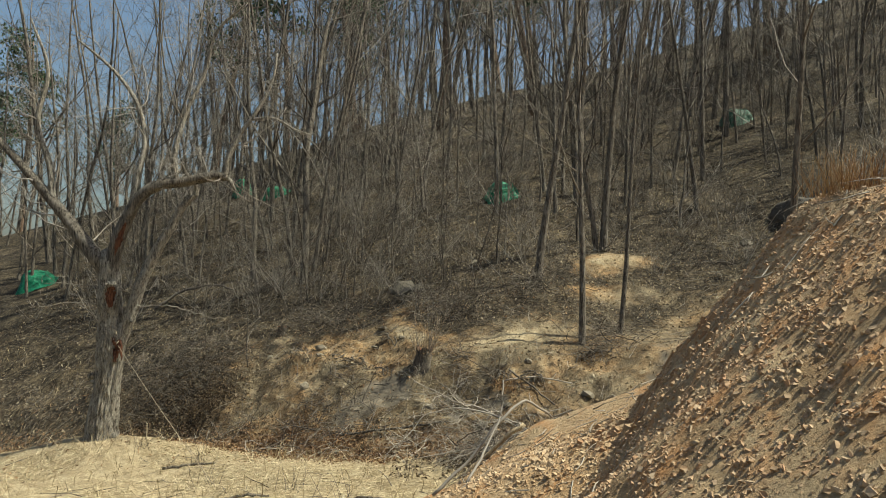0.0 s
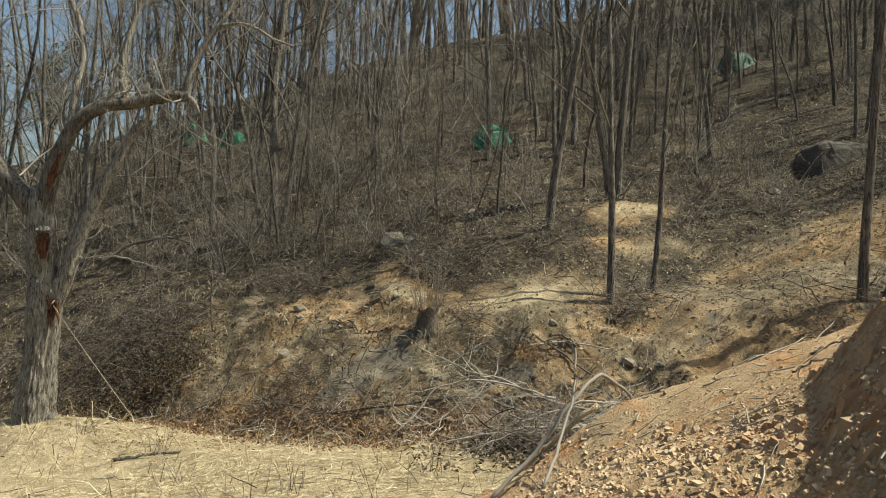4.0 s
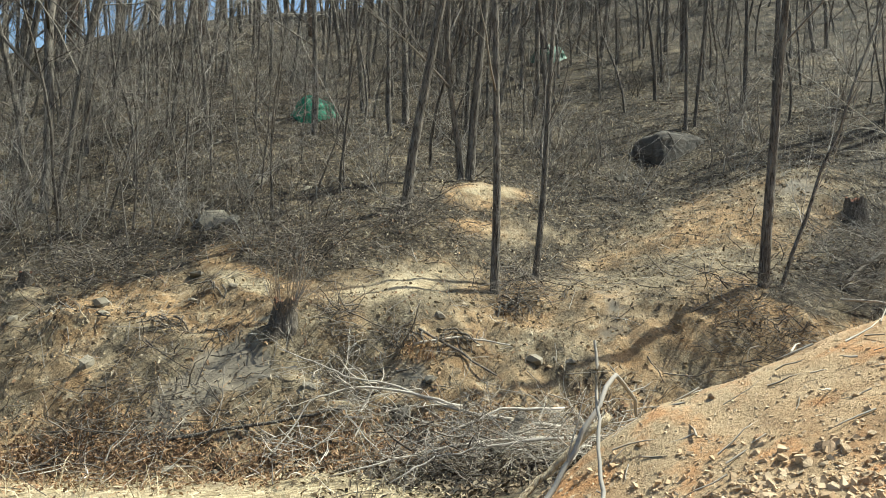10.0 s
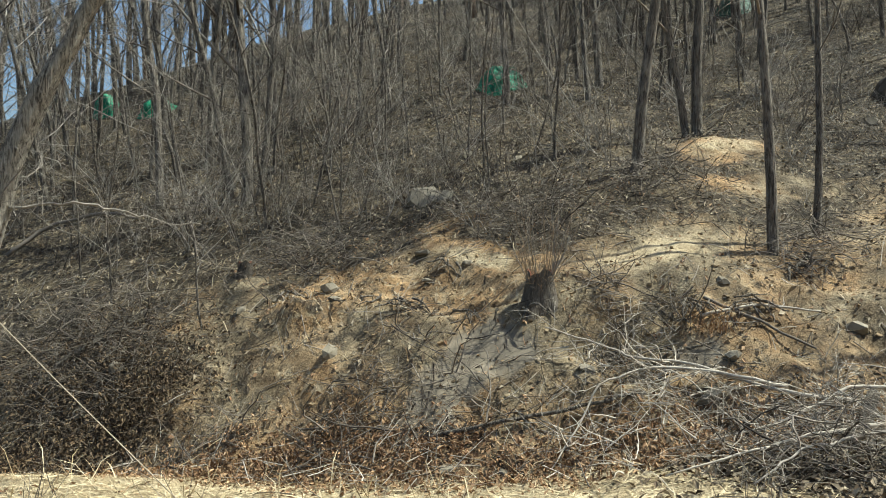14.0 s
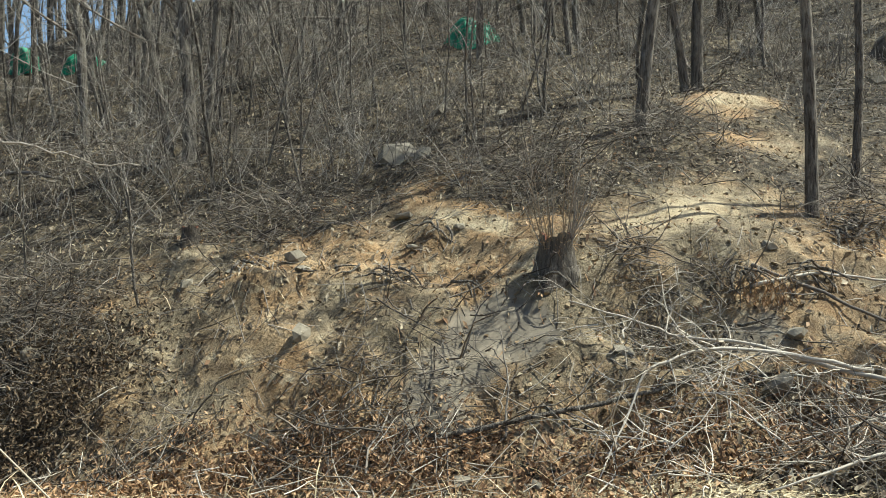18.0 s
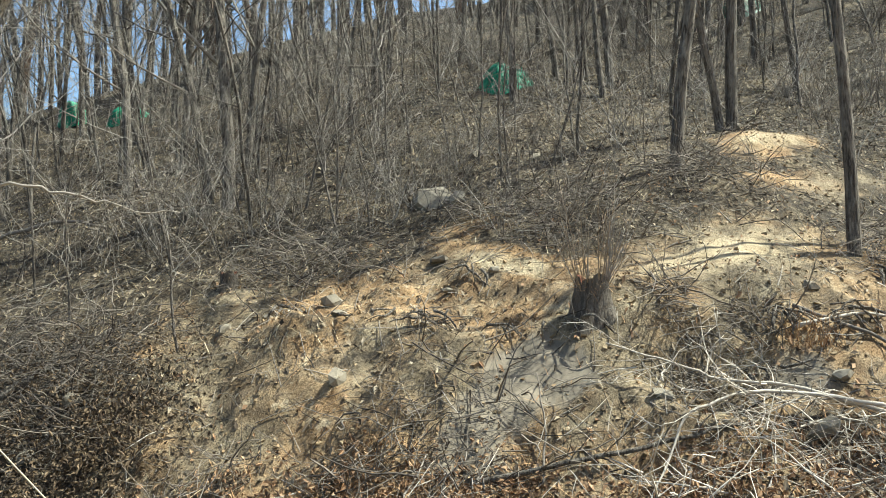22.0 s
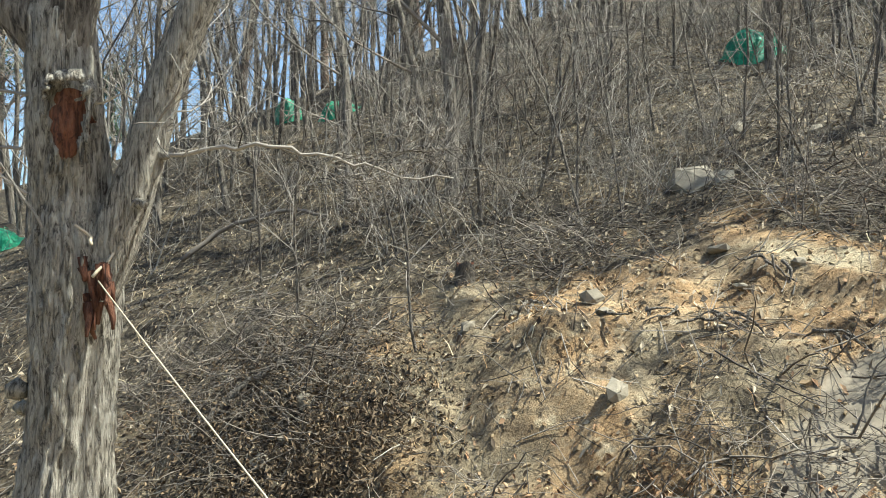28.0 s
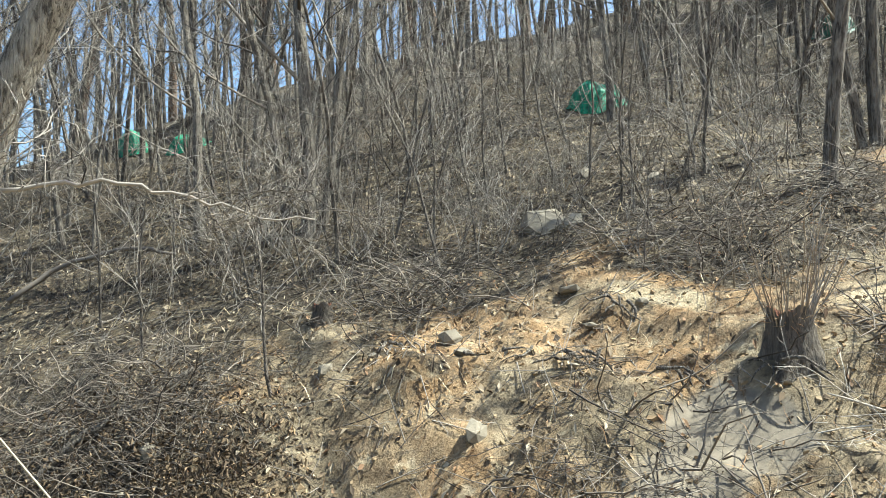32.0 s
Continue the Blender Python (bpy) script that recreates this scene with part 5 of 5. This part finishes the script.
fallen([(1.95, 10.75, 0.05), (1.27, 10.95, 0.07), (0.92, 11.2, 0.10), (0.55, 11.55, 0.16), (0.2, 11.8, 0.2), (-0.1, 12.0, 0.22), (-0.45, 12.2, 0.2)], 0.020, 0.005, 401, TWIG_PALE, "long grey forked branch fallen across the ditch", (10, 5, 2))
fallen([(1.1, 11.1, 0.08), (0.6, 11.35, 0.17), (0.15, 11.5, 0.2), (-0.25, 11.5, 0.18), (-0.55, 11.3, 0.1), (-0.8, 11.05, 0.03)], 0.015, 0.004, 402, TWIG_PALE, "bleached crooked branch beside the forked one", (9, 4, 2))
fallen([(-0.05, 7.75, 0.02), (0.28, 7.88, 0.14), (0.60, 7.99, 0.32), (0.86, 8.20, 0.36), (1.12, 8.42, 0.30), (1.38, 8.60, 0.10)], 0.017, 0.011, 403, TWIG_OLD, "grey crooked branch lying along the scree edge", (4, 2), 0.25)
fallen([(0.26, 7.30, 0.02), (0.42, 7.62, 0.18), (0.60, 7.97, 0.35), (0.62, 8.05, 0.68)], 0.013, 0.008, 404, TWIG_OLD, "bleached forked stick leaning on the branch", (2,), 0.2)
fallen([(0.22, 8.30, 0.04), (0.44, 8.30, 0.09), (0.66, 8.26, 0.12), (0.86, 8.24, 0.12)], 0.020, 0.024, 405, CUT_WOOD, "pale barkless split log at the scree edge", (), name="fallen_log")
for k, (x, y) in enumerate([(2.0, 7.2), (2.6, 7.0), (1.75, 6.95), (2.9, 7.3)]):
    fallen([(x, y, 0.01), (x + 0.12, y + 0.03, 0.02), (x + 0.26, y + 0.02, 0.01)], 0.009, 0.005, 430 + k, BARK, "short dark stick on the scree", ())
fallen([(1.15, 10.5, 0.05), (1.35, 10.6, 0.10), (1.55, 10.75, 0.14)], 0.05, 0.045, 406, BARK, "dark short log with a pale cut end", (), name="fallen_log")
fallen([(-1.55, 11.8, 0.04), (-1.0, 11.62, 0.08), (-0.4, 11.5, 0.08), (0.1, 11.42, 0.05)], 0.020, 0.012, 407, BARK, "dark branch along the foot of the bank", (6, 3))
fallen([(-1.15, 11.6, 0.02), (-1.02, 11.9, 0.10), (-0.98, 12.15, 0.22)], 0.009, 0.004, 408, TWIG, "short pale stick propped in the ditch", (2,))
fallen([(-5.3, 14.2, 0.05), (-4.9, 14.4, 0.12), (-4.5, 14.5, 0.18), (-4.1, 14.6, 0.25)], 0.035, 0.02, 409, BARK, "dark dead branch under the thicket", (9, 5, 2))
fallen([(-6.6, 18.0, 0.2), (-6.1, 18.2, 0.4), (-5.2, 17.8, 0.45), (-4.7, 17.6, 0.3)], 0.035, 0.02, 410, TWIG, "grey fallen limb lying in the litter", (6, 3))
fallen([(0.9, 12.0, 0.05), (1.4, 11.95, 0.05), (1.9, 11.8, 0.06)], 0.016, 0.008, 411, TWIG_PALE, "thin pale stick on the bank", (3,))
fallen([(1.0, 12.15, 0.02), (1.3, 11.8, 0.05), (1.6, 11.45, 0.03)], 0.016, 0.010, 412, TWIG, "dark stick on the bank below the nose", (2,))
fallen([(6.0, 11.3, 0.1), (6.8, 11.6, 0.25), (7.8, 11.5, 0.35), (9.0, 11.9, 0.4)], 0.024, 0.010, 413, TWIG, "fallen dead tree crown in the gully", (14, 7, 4), 0.4)
fallen([(5.6, 11.0, 0.1), (6.5, 10.6, 0.3), (7.6, 10.6, 0.5), (8.6, 10.9, 0.4)], 0.016, 0.007, 414, TWIG_PALE, "tangled bleached brush beside the heap", (12, 6, 4), 0.4)
fallen([(1.6, 10.3, 0.15), (1.1, 10.25, 0.2), (0.6, 10.2, 0.18), (0.1, 10.15, 0.12), (-0.35, 10.2, 0.05)], 0.018, 0.005, 416, TWIG_PALE, "sprawling bleached branch over the ditch debris", (11, 6, 3), 0.3)
fallen([(1.5, 9.9, 0.2), (0.9, 9.95, 0.22), (0.4, 9.95, 0.15), (0.0, 9.8, 0.05)], 0.016, 0.005, 417, TWIG_OLD, "grey twiggy branch at the end of the sand", (10, 6, 3), 0.3)
fallen([(1.9, 10.6, 0.3), (1.3, 10.7, 0.3), (0.7, 10.6, 0.2), (0.2, 10.75, 0.1)], 0.017, 0.005, 418, TWIG_PALE, "pale branching limb on heaped brush", (10, 6, 3), 0.3)
fallen([(-0.9, 7.62, 0.03), (-0.72, 7.7, 0.07), (-0.5, 7.66, 0.05), (-0.36, 7.52, 0.02)], 0.014, 0.008, 419, BARK, "dark crooked stick on the pale gravel", (3, 2))
fallen([(-2.2, 8.3, 0.02), (-1.95, 8.36, 0.03), (-1.75, 8.34, 0.02)], 0.016, 0.010, 420, BARK, "short dark stick lying on straw", ())
fallen([(-3.6, 10.4, 0.02), (-3.25, 10.5, 0.04), (-2.95, 10.48, 0.03)], 0.020, 0.012, 421, BARK, "dark broken stick along the berm", (3, 2))
fallen([(10.0, 11.8, 0.1), (9.0, 12.6, 0.7), (8.0, 13.4, 1.4), (7.4, 14.1, 1.9)], 0.012, 0.005, 415, TWIG_PALE, "arching bleached stems over the brush", (9, 4, 3), 0.35)


def brush_pile(x, y, wide, tall, count, seed, label, material):
    """A heap of crossed sticks, thick and thin, joined."""
    rng = np.random.default_rng(seed)
    z0 = ground(x, y)
    bag = Bag()
    at = rng.normal(0, wide * 0.42, (count * 2, 2))
    lows = height(x + at[:, 0], y + at[:, 1]) - z0
    for i in range(count * 2):
        thick = 0.007 if i % 5 == 0 else 0.003
        px, py = at[i]
        a = rng.uniform(0, 6.28)
        h = tall * rng.random() ** 1.5 * math.exp(-(px * px + py * py) / (wide * wide))
        q, w = limb(rng, (px, py, lows[i] + h), (math.cos(a), math.sin(a), rng.normal(0.1, 0.35)), rng.uniform(0.25, 0.9), thick * rng.uniform(0.5, 1.3), 0.3, -0.1, 5, 0.35)
        bag.tube(q, w, 3)
    return solid("brush_pile", bag, material, label, "brush pile", kind="stuff", place=spot(x, y, sink=0.0))


brush_pile(2.5, 12.85, 0.7, 0.30, 170, 501, "dark pile of cut brush round two trunks", TWIG)
brush_pile(1.7, 14.5, 1.0, 0.35, 200, 502, "brown brush heaped above the sandy nose", TWIG)
brush_pile(4.4, 10.8, 1.1, 0.35, 360, 503, "grey brush piled in the gully", TWIG)
brush_pile(6.6, 11.2, 1.5, 0.8, 520, 504, "tangled grey brush beside the heap", TWIG_FAR)
brush_pile(8.4, 11.6, 1.5, 0.8, 480, 505, "tangled brush in the upper gully", TWIG_FAR)
brush_pile(0.7, 10.2, 0.8, 0.45, 170, 520, "grey brush heaped at the end of the sandy track", TWIG)
brush_pile(1.5, 10.0, 0.8, 0.40, 180, 506, "brush heaped in the ditch behind the scree", TWIG_PALE)
brush_pile(0.0, 11.3, 1.0, 0.18, 110, 507, "bleached twigs heaped in the ditch", TWIG_PALE)
brush_pile(-1.6, 12.2, 1.0, 0.20, 200, 508, "brown twigs along the bank foot", TWIG)
brush_pile(-4.5, 14.3, 1.2, 0.45, 420, 509, "dark twiggy thicket in the hollow", TWIG)
brush_pile(-5.6, 15.2, 1.2, 0.45, 220, 510, "dark twiggy thicket uphill of the hollow", TWIG)
brush_pile(-2.3, 15.2, 1.1, 0.35, 220, 511, "brown brambles above the bank edge", TWIG)
brush_pile(0.2, 14.2, 0.9, 0.35, 200, 512, "brown brambles behind the stump", TWIG)


# ---- root tangles hanging out of the bank ----
def root_tangle(x, y, count, size, seed, material, label):
    rng = np.random.default_rng(seed)
    root = thing("root_tangle", label, "roots", "roots in the bank", place=spot(x, y, sink=0.0))
    for k in range(count):
        a = rng.uniform(-2.6, -0.5)
        bag = Bag()
        q, w = limb(rng, (0.1 * rng.normal(), 0.05 * rng.normal(), 0.05 + 0.05 * rng.random()), (math.cos(a), math.sin(a), rng.uniform(-0.7, 0.3)), size * rng.uniform(0.5, 1.2), 0.013 * rng.uniform(0.4, 1.3), 0.28, -0.8, 6, 0.3)
        bag.tube(q, w, 5, 0.2, rng)
        part("root", bag, material, root)


for k, (x, y, c, s) in enumerate([(-1.52, 13.35, 9, 0.30), (-1.0, 13.9, 7, 0.25), (-0.5, 12.6, 8, 0.4), (0.35, 12.3, 9, 0.35), (0.9, 12.1, 12, 0.4), (1.3, 12.0, 10, 0.35), (-2.6, 14.2, 6, 0.25), (-1.9, 13.6, 6, 0.3), (2.15, 12.6, 9, 0.4), (2.4, 12.7, 8, 0.35), (1.6, 14.75, 8, 0.3), (3.15, 15.9, 9, 0.35), (-0.9, 12.9, 7, 0.3), (0.6, 11.9, 8, 0.3)]):
    root_tangle(x, y, c, s, 700 + k, BARK, "tangled dead roots hanging from the eroded bank")


def clinging_leaves(name, label, seed, count, centres, material):
    """Withered leaves caught in brush, above the ground."""
    rng = np.random.default_rng(seed)
    bag = Bag()
    cx, cy, rx, ry, tall = np.array(centres)[np.arange(count) % len(centres)].T
    x, y = cx + rx * rng.normal(0, 1, count), cy + ry * rng.normal(0, 1, count)
    near = np.exp(-((x - cx) / (2 * rx)) ** 2 - ((y - cy) / (2 * ry)) ** 2)
    c = np.stack([x, y, height(x, y) + tall * rng.random(count) ** 1.4 * near], -1)
    u, v = rng.normal(0, 1, (count, 3)), rng.normal(0, 1, (count, 3))
    u /= np.linalg.norm(u, axis=1)[:, None]
    v = np.cross(u, v)
    v /= np.linalg.norm(v, axis=1)[:, None]
    s = 0.024 * rng.uniform(0.5, 1.3, count)[:, None]
    lift = np.cross(u, v) * s * 0.35
    quad = np.stack([c - u * s, c - v * s * 0.45 + lift, c + u * s, c + v * s * 0.45 + lift], 1).reshape(-1, 3)
    k = np.arange(count)[:, None] * 4
    bag.v, bag.n = [quad], len(quad)
    bag.f = np.concatenate([k + np.array((0, 1, 2)), k + np.array((0, 2, 3))])
    return solid(name, bag, material, label, "leaf litter", kind="stuff", smooth=False)


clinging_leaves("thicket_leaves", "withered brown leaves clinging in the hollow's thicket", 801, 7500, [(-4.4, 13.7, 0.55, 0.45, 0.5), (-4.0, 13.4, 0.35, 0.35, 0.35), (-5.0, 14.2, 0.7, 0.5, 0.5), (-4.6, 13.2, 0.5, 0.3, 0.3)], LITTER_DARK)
clinging_leaves("bramble_leaves", "rusty leaves caught in brush along the ditch", 802, 6000, [(-2.5, 12.2, 0.3, 0.12, 0.12), (-3.3, 12.4, 0.5, 0.2, 0.14), (-1.6, 11.6, 0.3, 0.12, 0.12), (-2.0, 11.9, 0.3, 0.12, 0.12), (0.3, 10.8, 0.6, 0.25, 0.15), (-0.6, 11.2, 0.5, 0.15, 0.12)], LITTER_RED)
for k, (x, y, wide, tall, count) in enumerate([(-2.3, 12.2, 0.4, 0.10, 45), (-3.4, 12.7, 0.6, 0.14, 80), (0.22, 12.5, 0.25, 0.14, 60), (0.75, 12.2, 0.35, 0.14, 55), (0.2, 11.95, 0.35, 0.14, 50), (-0.1, 14.9, 0.8, 0.30, 130)]):
    brush_pile(x, y, wide, tall, count, 530 + k, "dark brown twigs tangled on the bank", TWIG)


# ---- grass tufts ----
def tuft(x, y, count, tall, splay, seed, material, label):
    rng = np.random.default_rng(seed)
    bag = Bag()
    for _ in range(count):
        a = rng.uniform(0, 6.28)
        d = (splay * rng.random() * math.cos(a), splay * rng.random() * math.sin(a), 1)
        q, w = limb(rng, (0.09 * rng.normal(), 0.09 * rng.normal(), -0.02), d, tall * rng.uniform(0.4, 1.1), 0.0035, 0.07, -0.15, 4, 0.25)
        bag.tube(q, w, 3)
    return solid("grass_tuft", bag, material, label, "grass tuft", "dry grass tufts", place=spot(x, y, sink=0.0))


tuft(2.62, 5.35, 120, 0.34, 0.7, 601, STRAW_RUST, "rusty dry grass tuft on top of the heap")
tuft(2.75, 5.15, 80, 0.30, 0.8, 602, STRAW_RUST, "rusty dry grass tuft on the heap crest")
tuft(2.95, 5.0, 14, 0.85, 0.5, 603, TWIG_PALE, "tall pale stalks on the heap crest")
tuft(9.85, 11.75, 140, 0.75, 0.6, 604, STRAW, "pale reed tuft beside the gully brush")
tuft(0.95, 11.9, 60, 0.30, 0.7, 605, STRAW_RUST, "rusty grass hanging on the bank")
for k, (x, y) in enumerate([(-0.9, 7.6), (-1.6, 8.8), (-2.7, 9.5), (-3.3, 10.9), (-0.4, 9.2), (-4.2, 11.3)]):
    tuft(x, y, 10, 0.5, 0.9, 610 + k, TWIG, "thin dry weed stalks on the straw")
